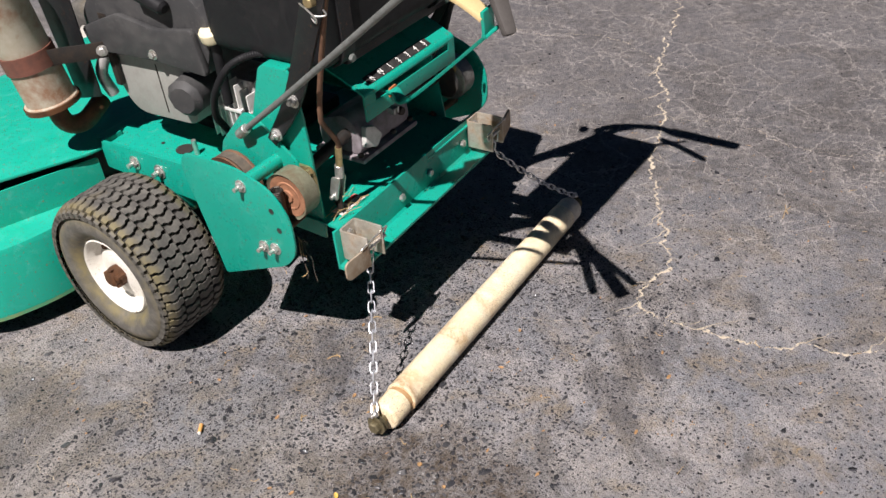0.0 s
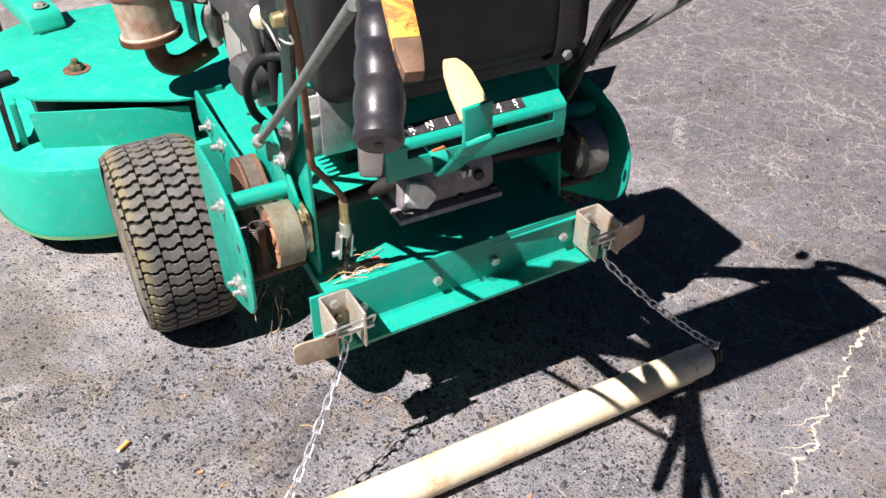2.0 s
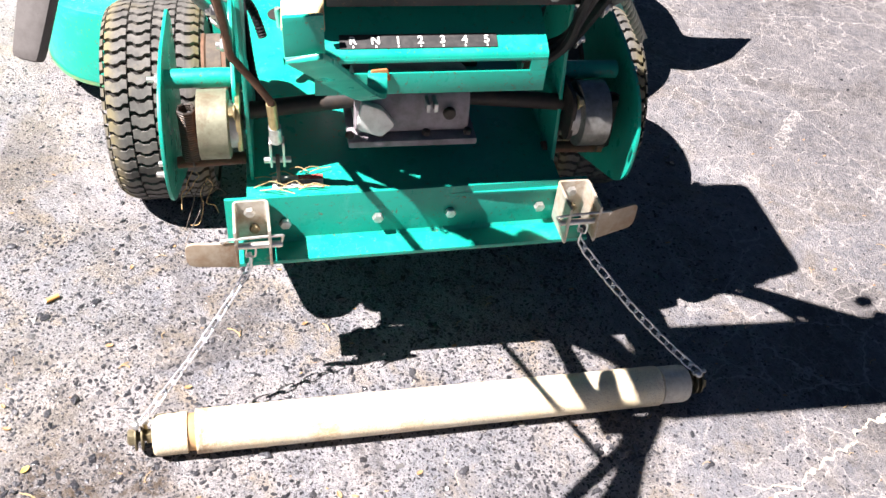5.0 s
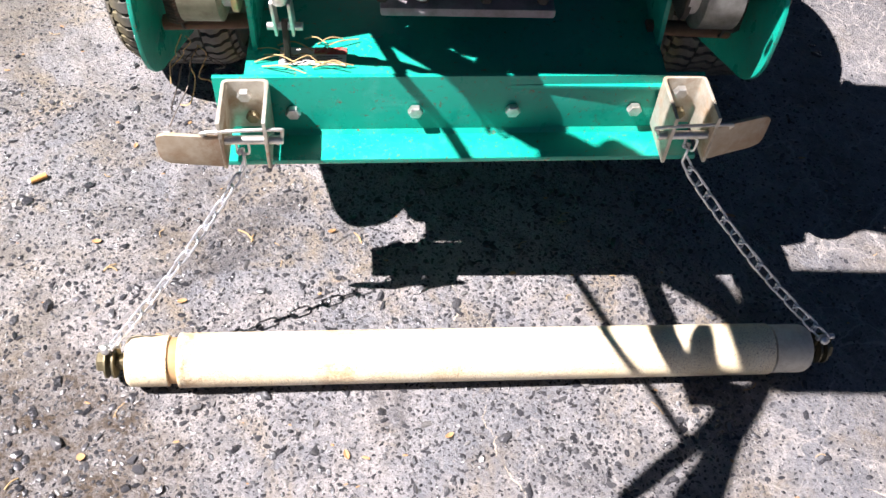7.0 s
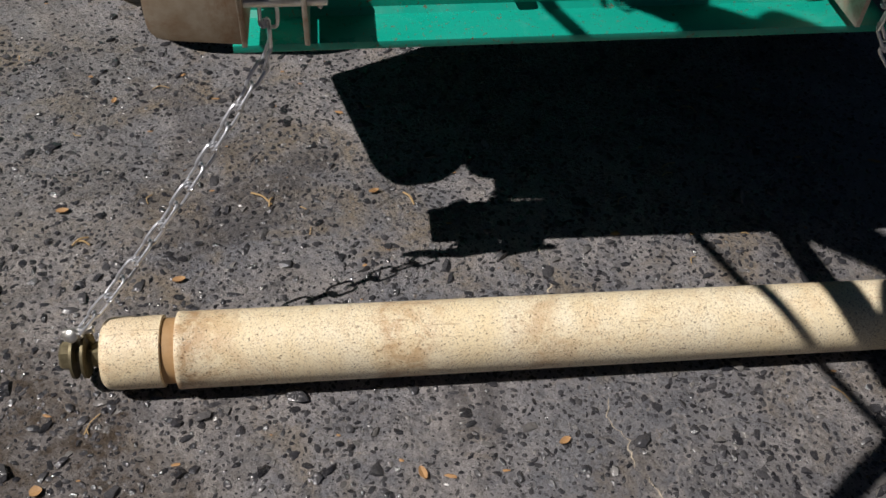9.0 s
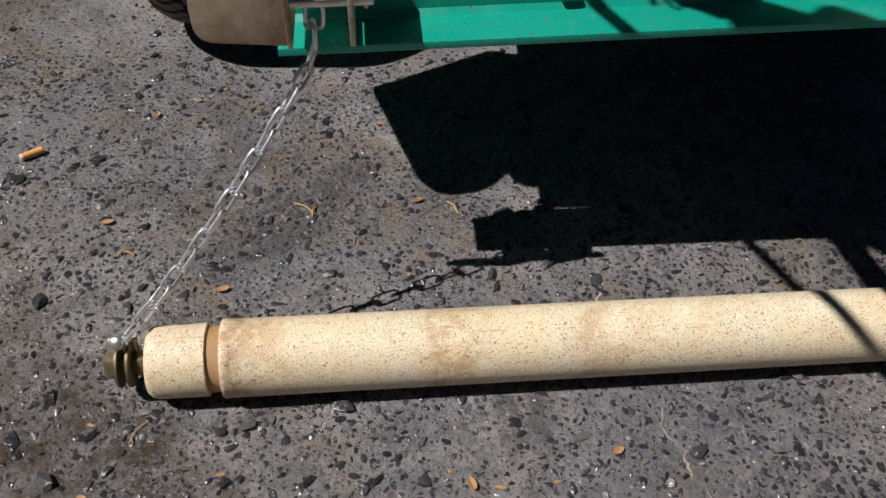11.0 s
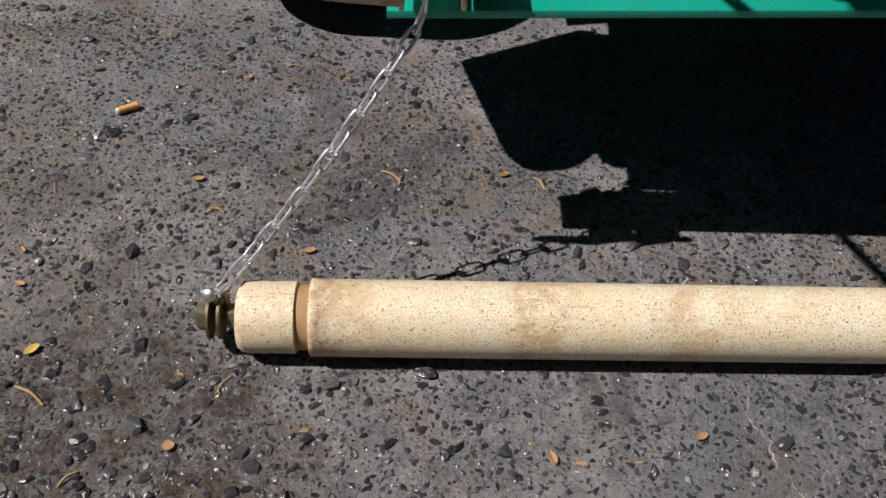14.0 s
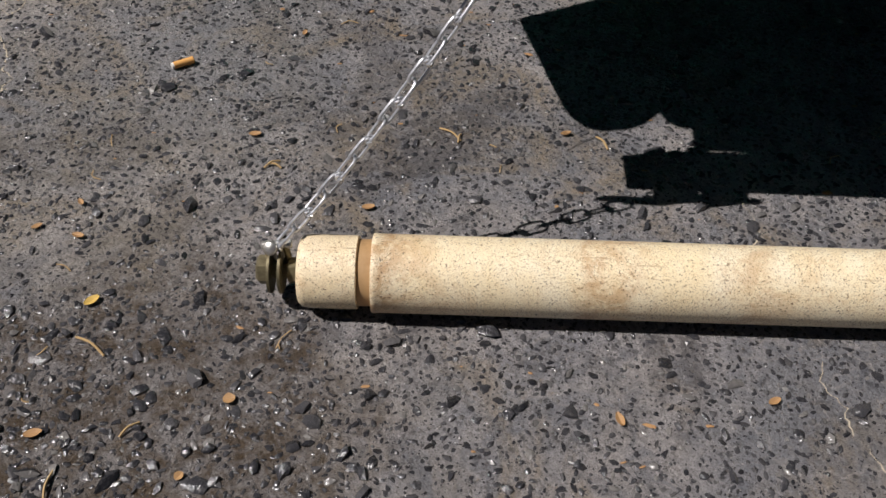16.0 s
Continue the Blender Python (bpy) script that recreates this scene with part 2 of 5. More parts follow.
def rubber_material():
    n = Nodes("tyre_rubber", 0.75, 0.0, 0.3)
    c = n.mix(n.ramp(n.noise(40, 6, 0.7), (0.42, 0.0), (0.72, 1.0)), (0.085, 0.08, 0.073), (0.16, 0.15, 0.132))
    c = n.mix(n.ramp(n.noise(12, 6, 0.7, 0.5), (0.56, 0.0), (0.72, 0.45)), c, (0.2, 0.165, 0.09))
    where = n.tree.nodes.new("ShaderNodeSeparateXYZ")
    n.link(n.coords, where.inputs[0])
    shoulder = n.ramp(n.math("MULTIPLY", n.math("ABSOLUTE", where.outputs["Z"]), 10.0), (0.5, 0.0), (0.66, 0.9), (0.73, 0.5), (0.76, 0.1))
    c = n.mix(n.math("MULTIPLY", shoulder, n.ramp(n.noise(26, 6, 0.75), (0.36, 0.15), (0.6, 1.0))), c, (0.2, 0.165, 0.075))
    n.color(c)
    return n.bump(n.noise(300, 4), 0.3, 0.0008).mat


def worn_yellow():
    n = Nodes("worn_yellow_paint", 0.5)
    c = n.mix(n.noise(20, 4), (0.78, 0.42, 0.07), (0.66, 0.3, 0.05))
    c = n.mix(n.ramp(n.noise(38, 7, 0.75, 0.5), (0.5, 0.0), (0.58, 0.9)), c, (0.3, 0.12, 0.035))
    c = n.mix(n.ramp(n.noise(90, 6, 0.7, 0.3), (0.6, 0.0), (0.66, 0.9)), c, (0.06, 0.035, 0.02))
    return n.color(c).bump(n.noise(120, 4), 0.3, 0.001).mat


GREEN = painted("green_paint", (0.002, 0.3, 0.215), (0.07, 0.36, 0.29), (0.13, 0.06, 0.03), 0.67, 0.28, (0.004, 0.315, 0.24))
DECKGREEN = painted("worn_deck_paint", (0.003, 0.35, 0.24), (0.13, 0.44, 0.37), (0.2, 0.13, 0.05), 0.68, 0.34, (0.012, 0.385, 0.3))
RIMWHITE = painted("white_rim_paint", (0.72, 0.69, 0.62), (0.5, 0.43, 0.3), (0.24, 0.12, 0.05), 0.6, 0.45, (0.62, 0.57, 0.48))
BLACKPAINT = painted("black_paint", (0.008, 0.008, 0.0095), (0.028, 0.026, 0.024), (0.1, 0.045, 0.02), 0.64, 0.42, (0.015, 0.015, 0.0165))
BLACK = plastic("black_plastic", (0.009, 0.009, 0.0105), (0.04, 0.038, 0.036), 0.5, 0.3, 24, 0.3)
FANCOVER = plastic("dusty_fan_cover", (0.036, 0.036, 0.037), (0.11, 0.105, 0.098), 0.6, 0.45, 18)
GRIPBLACK = plastic("grip_rubber", (0.016, 0.016, 0.02), (0.09, 0.082, 0.075), 0.3, 0.25, 30)
GREYLEVER = plastic("lever_sleeve", (0.085, 0.076, 0.07), (0.05, 0.042, 0.038), 0.6, 0.5, 90)
YELLOW = plastic("yellow_vinyl", (0.66, 0.5, 0.25), (0.45, 0.29, 0.13), 0.5, 0.45, 45)
CREAMCAP = plastic("cream_plastic", (0.8, 0.72, 0.48), (0.6, 0.5, 0.28), 0.5, 0.4, 60)
WORNYELLOW = worn_yellow()
TIPBROWN = metal("worn_brown_tip", (0.2, 0.12, 0.07), (0.09, 0.055, 0.035), 0.5, 0.3, 60)
RUSTORANGE = plastic("rusty_orange", (0.42, 0.13, 0.035), (0.5, 0.3, 0.2), 0.7, 0.4, 150)
CASTWHITE = metal("bright_casting", (0.74, 0.73, 0.7), (0.5, 0.48, 0.44), 0.5, 0.25, 60)
# near-black for grooves and holes: their shade put into the colour
GROOVE = plastic("shade_dark_recess", (0.02, 0.018, 0.016), (0.05, 0.042, 0.03), 0.9, 0.5, 60)
ENGINEGREY = plastic("engine_grey", (0.3, 0.295, 0.27), (0.19, 0.18, 0.16), 0.55, 0.5, 26)
ALUMINIUM = metal("cast_aluminium", (0.62, 0.61, 0.6), (0.3, 0.28, 0.26), 0.42, 0.75, 40)
ZINC = metal("zinc_plate", (0.72, 0.71, 0.69), (0.42, 0.38, 0.3), 0.3, 0.85, 90)
CHAINZINC = metal("bright_chain_wire", (0.72, 0.73, 0.77), (0.42, 0.43, 0.46), 0.28, 0.8, 200)
TONGUE = metal("tan_tarnished_steel", (0.44, 0.37, 0.28), (0.28, 0.2, 0.12), 0.5, 0.35, 40, (0.24, 0.13, 0.06))
BRACKETSTEEL = metal("dulled_zinc_bracket", (0.56, 0.53, 0.46), (0.34, 0.28, 0.2), 0.42, 0.6, 45, (0.3, 0.2, 0.12))
BRASS = metal("yellow_zinc", (0.62, 0.5, 0.26), (0.36, 0.28, 0.16), 0.32, 0.85, 70)
OLDBOLT = metal("dirty_brass_bolt", (0.25, 0.215, 0.13), (0.09, 0.072, 0.042), 0.45, 0.7, 120)
RUSTROD = metal("rusted_rod", (0.18, 0.095, 0.055), (0.09, 0.045, 0.03), 0.65, 0.2, 70)
RUSTFACE = metal("rusted_face", (0.42, 0.2, 0.11), (0.2, 0.09, 0.05), 0.7, 0.2, 55)
DRUM = metal("worn_drum_steel", (0.26, 0.26, 0.18), (0.15, 0.14, 0.09), 0.42, 0.4, 60, (0.13, 0.1, 0.06))
SHADEDDRUM = metal("shaded_drum_steel", (0.3, 0.3, 0.28), (0.12, 0.11, 0.095), 0.32, 0.75, 60)
OLDBELT = metal("frayed_belt", (0.085, 0.068, 0.055), (0.16, 0.12, 0.085), 0.8, 0.0, 90)
DARKSTEEL = metal("greasy_dark_steel", (0.03, 0.027, 0.025), (0.06, 0.042, 0.03), 0.5, 0.4, 60)
GREYROD = metal("dull_grey_rod", (0.2, 0.21, 0.2), (0.12, 0.12, 0.11), 0.5, 0.4, 80)
SPRINGSTEEL = metal("dark_spring_wire", (0.07, 0.065, 0.06), (0.13, 0.09, 0.06), 0.45, 0.7, 120)
MUFFLER = metal("heat_stained_muffler", (0.5, 0.46, 0.37), (0.34, 0.29, 0.2), 0.55, 0.2, 16, (0.26, 0.12, 0.06))
CLAMPRUST = metal("dark_red_rust", (0.19, 0.075, 0.05), (0.1, 0.05, 0.04), 0.65, 0.2, 45)
ROPE = plastic("dirty_rope", (0.62, 0.58, 0.46), (0.4, 0.35, 0.24), 0.85, 0.6, 160)
GEARBOX = metal("gearbox_casting", (0.3, 0.265, 0.285), (0.13, 0.11, 0.11), 0.6, 0.2, 40)
OILYRUST = metal("oily_rust", (0.13, 0.055, 0.022), (0.03, 0.017, 0.012), 0.5, 0.3, 40)
RUBBER = rubber_material()
PVC = pvc_material()
PVCGREY = plastic("grey_pvc", (0.74, 0.68, 0.56), (0.42, 0.34, 0.24), 0.42, 0.7, 90)
PVCRAW = plastic("brown_inner_pipe", (0.42, 0.26, 0.12), (0.25, 0.14, 0.06), 0.6, 0.5, 80)
ASPHALT = asphalt_material()
STONE = stone_material()
DECALBLACK = plastic("black_decal", (0.02, 0.019, 0.019), (0.11, 0.1, 0.09), 0.5, 0.4, 120)
DECALWHITE = plastic("white_lettering", (0.72, 0.7, 0.66), (0.45, 0.42, 0.38), 0.5, 0.3, 150)
DECALRED = plastic("red_decal", (0.4, 0.035, 0.025), (0.5, 0.4, 0.34), 0.5, 0.4, 150)
LEAFGOLD = plastic("dry_leaf", (0.62, 0.42, 0.1), (0.4, 0.23, 0.07), 0.6, 0.5, 200)
STRAW = plastic("dry_grass", (0.44, 0.3, 0.14), (0.28, 0.17, 0.08), 0.7, 0.5, 200)
BUTT = plastic("cork_paper", (0.74, 0.38, 0.11), (0.56, 0.22, 0.05), 0.7, 0.6, 500)
CHIPTAN = plastic("wood_chip_tan", (0.4, 0.23, 0.1), (0.22, 0.1, 0.045), 0.7, 0.6, 300)
GRASSEDGE = plastic("grass_stained_paint", (0.08, 0.3, 0.15), (0.3, 0.27, 0.1), 0.7, 0.8, 40)
SAND = plastic("sand_filled_crack", (0.56, 0.48, 0.365), (0.36, 0.3, 0.23), 0.9, 0.9, 160)
SEEDTAN = plastic("tan_husk", (0.42, 0.25, 0.11), (0.24, 0.12, 0.05), 0.55, 0.9, 380)
GREENLEAF = plastic("green_leaf", (0.2, 0.3, 0.04), (0.3, 0.28, 0.06), 0.6, 0.5, 150)


# ---- mesh helpers ----
def mesh_of(name, bm, mat, smooth=True):
    me = bpy.data.meshes.new(name)
    bmesh.ops.recalc_face_normals(bm, faces=bm.faces)
    bm.to_mesh(me)
    bm.free()
    me.materials.append(mat)
    if smooth:
        me.shade_smooth()
        me.set_sharp_from_angle(angle=radians(38))
    return me


def part(name, bm, mat, parent=None, label="", smooth=True):
    ob = new(name, mesh_of(name, bm, mat, smooth))
    ob.parent = parent
    if label:
        tagged(ob, label)
    return ob


def group_of(name, parent=None, m=None):
    ob = new(name)
    ob.empty_display_size = 0.02
    ob.parent = parent
    if m is not None:
        ob.matrix_basis = m
    return ob


def bevel(bm, r, seg=2, angle=30):
    if r > 0:
        edges = [e for e in bm.edges if len(e.link_faces) == 2 and e.calc_face_angle(0) > radians(angle)]
        bmesh.ops.bevel(bm, geom=edges, offset=r, segments=seg, profile=0.6, affect="EDGES", clamp_overlap=True)
    return bm


def box(lo, hi, r=0.0015, seg=2, bm=None):
    b = bmesh.new()
    m = Matrix.Translation([(a + c) / 2 for a, c in zip(lo, hi)]) @ Matrix.Diagonal([c - a for a, c in zip(lo, hi)] + [1])
    bmesh.ops.create_cube(b, size=1, matrix=m)
    bevel(b, r, seg)
    return join(bm, b)


def join(bm, b):
    if bm is None:
        return b
    me = bpy.data.meshes.new("tmp")
    b.to_mesh(me)
    b.free()
    bm.from_mesh(me)
    bpy.data.meshes.remove(me)
    return bm


def along(a, b):
    """The pose whose z runs from a to b, at a."""
    a, b = Vector(a), Vector(b)
    return Matrix.Translation(a) @ (b - a).to_track_quat("Z", "Y").to_matrix().to_4x4()


def rod(a, b, r, r2=None, seg=20, cap=0.0, bm=None):
    """A round bar from a to b with its rims rounded by cap."""
    d = (Vector(b) - Vector(a)).length
    r2 = r if r2 is None else r2
    pts = [(0, 0)] + ([(r - cap, 0), (r, cap)] if cap else [(r, 0)]) + ([(r2, d - cap), (r2 - cap, d)] if cap else [(r2, d)]) + [(0, d)]
    return lathe(pts, along(a, b), seg, bm)


def lathe(profile, m=None, seg=32, bm=None, closed=False):
    """Turns a list of (radius, height) about z."""
    b = bmesh.new()
    rings = []
    for r, z in profile:
        if r < 1e-6:
            rings.append([b.verts.new((0, 0, z))])
        else:
            rings.append([b.verts.new((r * math.cos(2 * math.pi * k / seg), r * math.sin(2 * math.pi * k / seg), z)) for k in range(seg)])
    pairs = list(zip(rings, rings[1:])) + ([(rings[-1], rings[0])] if closed else [])
    for p, q in pairs:
        for k in range(seg):
            j = (k + 1) % seg
            if len(p) == 1 and len(q) == 1:
                continue
            if len(p) == 1:
                b.faces.new((p[0], q[j], q[k]))
            elif len(q) == 1:
                b.faces.new((p[k], p[j], q[0]))
            else:
                b.faces.new((p[k], p[j], q[j], q[k]))
    if m is not None:
        bmesh.ops.transform(b, matrix=m, verts=b.verts)
    return join(bm, b)


def smooth_path(points, steps=8, closed=False):
    """A Catmull-Rom line through the points."""
    p = [Vector(q) for q in points]
    n = len(p)
    out = []
    for i in range(n if closed else n - 1):
        a, b, c, d = (p[(i + k) % n] if closed else p[min(max(i + k, 0), n - 1)] for k in (-1, 0, 1, 2))
        for s in range(steps):
            t = s / steps
            out.append(0.5 * (2 * b + (c - a) * t + (2 * a - 5 * b + 4 * c - d) * t * t + (3 * b - a - 3 * c + d) * t ** 3))
    if not closed:
        out.append(p[-1])
    return out


def tube(points, r, seg=10, steps=8, closed=False, bm=None, ripple=0.0, smooth=True):
    """A round wire or hose along the points."""
    pts = smooth_path(points, steps, closed) if smooth else [Vector(q) for q in points]
    b = bmesh.new()
    rings, n = [], len(pts)
    up = None
    for i, c in enumerate(pts):
        t = (pts[(i + 1) % n] - pts[i - 1]) if closed else (pts[min(i + 1, n - 1)] - pts[max(i - 1, 0)])
        t.normalize()
        if up is None:
            up = t.orthogonal().normalized()
        up = (up - t * up.dot(t)).normalized()
        side = t.cross(up)
        rr = r * (1 + ripple * (i % 2))
        rings.append([b.verts.new(c + rr * (math.cos(2 * math.pi * k / seg) * up + math.sin(2 * math.pi * k / seg) * side)) for k in range(seg)])
    if closed:
        best = min(range(seg), key=lambda s: (rings[-1][0].co - rings[0][s].co).length)
    for i in range(n if closed else n - 1):
        p, q = rings[i], rings[(i + 1) % n]
        sh = best if closed and i == n - 1 else 0
        for k in range(seg):
            b.faces.new((p[k], p[(k + 1) % seg], q[(k + 1 + sh) % seg], q[(k + sh) % seg]))
    if not closed:
        b.faces.new(rings[0][::-1])
        b.faces.new(rings[-1])
    return join(bm, b)


def plate(outline, thick, m, r=0.001, bm=None):
    """A flat sheet: a 2D outline (x, y) pushed out along z by thick, then posed by m."""
    b = bmesh.new()
    f = b.faces.new([b.verts.new((x, y, 0)) for x, y in outline])
    out = bmesh.ops.extrude_face_region(b, geom=[f])
    bmesh.ops.translate(b, vec=(0, 0, thick), verts=[v for v in out["geom"] if isinstance(v, bmesh.types.BMVert)])
    bmesh.ops.recalc_face_normals(b, faces=b.faces)
    bevel(b, r, 2, 50)
    bmesh.ops.transform(b, matrix=m, verts=b.verts)
    return join(bm, b)


def rounded(points, r, steps=5):
    """A closed 2D outline with its corners rounded; r is one radius or one for each corner."""
    out, n = [], len(points)
    for i in range(n):
        rr = r[i] if isinstance(r, (list, tuple)) else r
        p, a, c = Vector(points[i]), Vector(points[i - 1]), Vector(points[(i + 1) % n])
        u, v = (a - p).normalized(), (c - p).normalized()
        k = min(rr, (a - p).length * 0.45, (c - p).length * 0.45)
        s, e = p + u * k, p + v * k
        if k < 1e-5:
            out.append(tuple(p))
            continue
        for j in range(steps + 1):
            t = j / steps
            q = s * (1 - t) ** 2 + p * 2 * t * (1 - t) + e * t * t
            out.append((q.x, q.y))
    return out


# planes for plate(): the outline's (x, y) become (y, z) at a given x, (x, z) at a given y, (x, y) at a given z
def at_x(x):
    return Matrix(((0, 0, 1, x), (1, 0, 0, 0), (0, 1, 0, 0), (0, 0, 0, 1)))


def at_y(y):
    return Matrix(((1, 0, 0, 0), (0, 0, -1, y), (0, 1, 0, 0), (0, 0, 0, 1)))


def at_z(z):
    return Matrix.Translation((0, 0, z))


def hex_bolt(parent, place, way, size=0.013, mat=None, washer=True, shank=0.0, name="bolt"):
    """A hexagon head with its washer, and the threaded end that stands out of it."""
    w = Vector(way).normalized()
    m = along(place, Vector(place) + w)
    b = bmesh.new()
    if washer:
        b = lathe([(0, 0), (size * 0.85, 0), (size * 0.85, 0.0016), (0, 0.0016)], m, 18, b)
    b = lathe([(0, 0.0016), (size * 0.57, 0.0016), (size * 0.57, 0.0065), (size * 0.47, 0.0078), (0, 0.008)], m, 6, b)
    if shank:
        b = lathe([(0, 0.008), (size * 0.29, 0.008), (size * 0.29, 0.008 + shank), (0, 0.0085 + shank)], m, 12, b)
    return part(name, b, mat or ZINC, parent)


# ---- the ground ----
def build_ground():
    b = bmesh.new()
    near = [-60, -12, -4, -2, -1.2, -0.6, 0, 0.6, 1.2, 2, 3, 5, 12, 60]
    grid = [[b.verts.new((x, y, 0)) for y in near] for x in near]
    for i in range(len(near) - 1):
        for j in range(len(near) - 1):
            b.faces.new((grid[i][j], grid[i + 1][j], grid[i + 1][j + 1], grid[i][j + 1]))
    g = part("ground", b, ASPHALT, None, "", False)
    return tagged(g, "weathered grey asphalt with dark stone chips and sandy cracks", "ground", "", "structure")


ICO = (1 + 5 ** 0.5) / 2
ICO = np.array([(-1, ICO, 0), (1, ICO, 0), (-1, -ICO, 0), (1, -ICO, 0), (0, -1, ICO), (0, 1, ICO), (0, -1, -ICO), (0, 1, -ICO), (ICO, 0, -1), (ICO, 0, 1), (-ICO, 0, -1), (-ICO, 0, 1)]) / 1.9


def spun(v, rng):
    """Each body of corners turned about z by chance."""
    a = rng.uniform(0, 2 * math.pi, (len(v), 1))
    return np.stack((v[..., 0] * np.cos(a) - v[..., 1] * np.sin(a), v[..., 0] * np.sin(a) + v[..., 1] * np.cos(a), v[..., 2]), -1)


def chip_shapes(rng, r):
    """Angular, flattened chips, one for each size in r: icosahedra with their corners pushed about."""
    n = len(r)
    v = spun(ICO[None] * rng.uniform(0.58, 1.25, (n, 12, 1)), rng)
    v = v * np.stack((rng.uniform(0.95, 1.6, n), rng.uniform(0.65, 1.0, n), rng.uniform(0.36, 0.62, n)), -1)[:, None] * r[:, None, None]
    return spun(v, rng)


CHIP_FACES = np.array([(0, 11, 5), (0, 5, 1), (0, 1, 7), (0, 7, 10), (0, 10, 11), (1, 5, 9), (5, 11, 4), (11, 10, 2), (10, 7, 6), (7, 1, 8),
                       (3, 9, 4), (3, 4, 2), (3, 2, 6), (3, 6, 8), (3, 8, 9), (4, 9, 5), (2, 4, 11), (6, 2, 10), (8, 6, 7), (9, 8, 1)])


def clumped(p, step, rng):
    """A smooth chance field from 0 to 1 with spots about `step` metres across."""
    g = rng.random((160, 160))
    q = (p + 3.0) / step
    i = np.floor(q).astype(int)
    f = q - i
    f = f * f * (3 - 2 * f)
    i %= 159
    x, y = i[:, 0], i[:, 1]
    return (g[x, y] * (1 - f[:, 0]) + g[x + 1, y] * f[:, 0]) * (1 - f[:, 1]) + (g[x, y + 1] * (1 - f[:, 0]) + g[x + 1, y + 1] * f[:, 0]) * f[:, 1]


def build_chips(ground):
    """Stone chips that stand out of the worn asphalt: thick by the roller, thinner further out."""
    rng = np.random.default_rng(7)
    spots = []
    inner = None
    for x0, x1, y0, y1, per in ((-0.74, 0.36, -0.46, 0.32, 27000), (-1.15, 1.3, -1.1, 0.8, 17000), (-1.4, 2.5, -1.3, 1.8, 5000)):
        cell = per ** -0.5
        gx, gy = np.meshgrid(np.arange(x0, x1, cell), np.arange(y0, y1, cell))
        p = np.c_[gx.ravel(), gy.ravel()] + rng.uniform(-0.46, 0.46, (gx.size, 2)) * cell
        if inner:
            p = p[~((p[:, 0] > inner[0]) & (p[:, 0] < inner[1]) & (p[:, 1] > inner[2]) & (p[:, 1] < inner[3]))]
        p = p[rng.random(len(p)) < (0.42 + 0.62 * clumped(p, 0.045, rng)) * np.interp(p[:, 0], (0.38, 0.75), (1.0, 0.16))]
        spots.append(np.c_[p, np.exp(rng.normal(-6.2 if inner is None else -6.34, 0.38, len(p)))])
        inner = (x0, x1, y0, y1)
    # crumbs between the chips
    k = 20000
    spots.append(np.c_[rng.uniform(-0.74, 0.36, k), rng.uniform(-0.46, 0.32, k), np.exp(rng.normal(-7.2, 0.25, k))])
    # a worn patch with larger loose stones
    k = 150
    spots.append(np.c_[rng.normal(-0.475, 0.085, k), rng.normal(-0.3, 0.055, k), np.exp(rng.normal(-5.5, 0.28, k))])
    spots = np.concatenate(spots)
    r = np.minimum(spots[:, 2], 0.0082)
    solid = chip_shapes(rng, r)
    lift = r * np.where(r > 0.004, rng.uniform(0.0, 0.3, len(r)), rng.uniform(-0.16, 0.12, len(r)))
    near = np.flatnonzero((r > 0.0026) & (spots[:, 0] > -0.6) & (spots[:, 0] < -0.1) & (spots[:, 1] > -0.36) & (spots[:, 1] < -0.18))[:280]
    for k in near:
        me = bpy.data.meshes.new("stone_chip")
        me.from_pydata(solid[k].tolist(), [], CHIP_FACES.tolist())
        me.materials.append(STONE_SINGLE)
        me.shade_smooth()
        me.set_sharp_from_angle(angle=radians(40))
        ob = new("stone_chip", me)
        ob.location = (spots[k, 0], spots[k, 1], lift[k])
        ob.parent = ground
    rest = np.setdiff1d(np.arange(len(r)), near)
    solid = solid[rest] + np.c_[spots[rest, :2], lift[rest]][:, None]
    verts = [solid.reshape(-1, 3)]
    faces = [(CHIP_FACES[None] + 12 * np.arange(len(rest))[:, None, None]).reshape(-1, 3)]
    me = bpy.data.meshes.new("stone_chips")
    me.from_pydata(np.concatenate(verts).tolist(), [], np.concatenate(faces).tolist())
    me.materials.append(STONE)
    me.shade_smooth()
    me.set_sharp_from_angle(angle=radians(40))
    ob = new("stone_chips", me)
    ob.parent = ground
    tagged(ob, "dark glossy stone chips set in the asphalt", "", "", "stuff")


def single_stone():
    n = Nodes("dark_chip_single", 0.3, 0.0, 0.65)
    return stone_colour(n, n.tree.nodes.new("ShaderNodeObjectInfo").outputs["Random"])


STONE_SINGLE = single_stone()


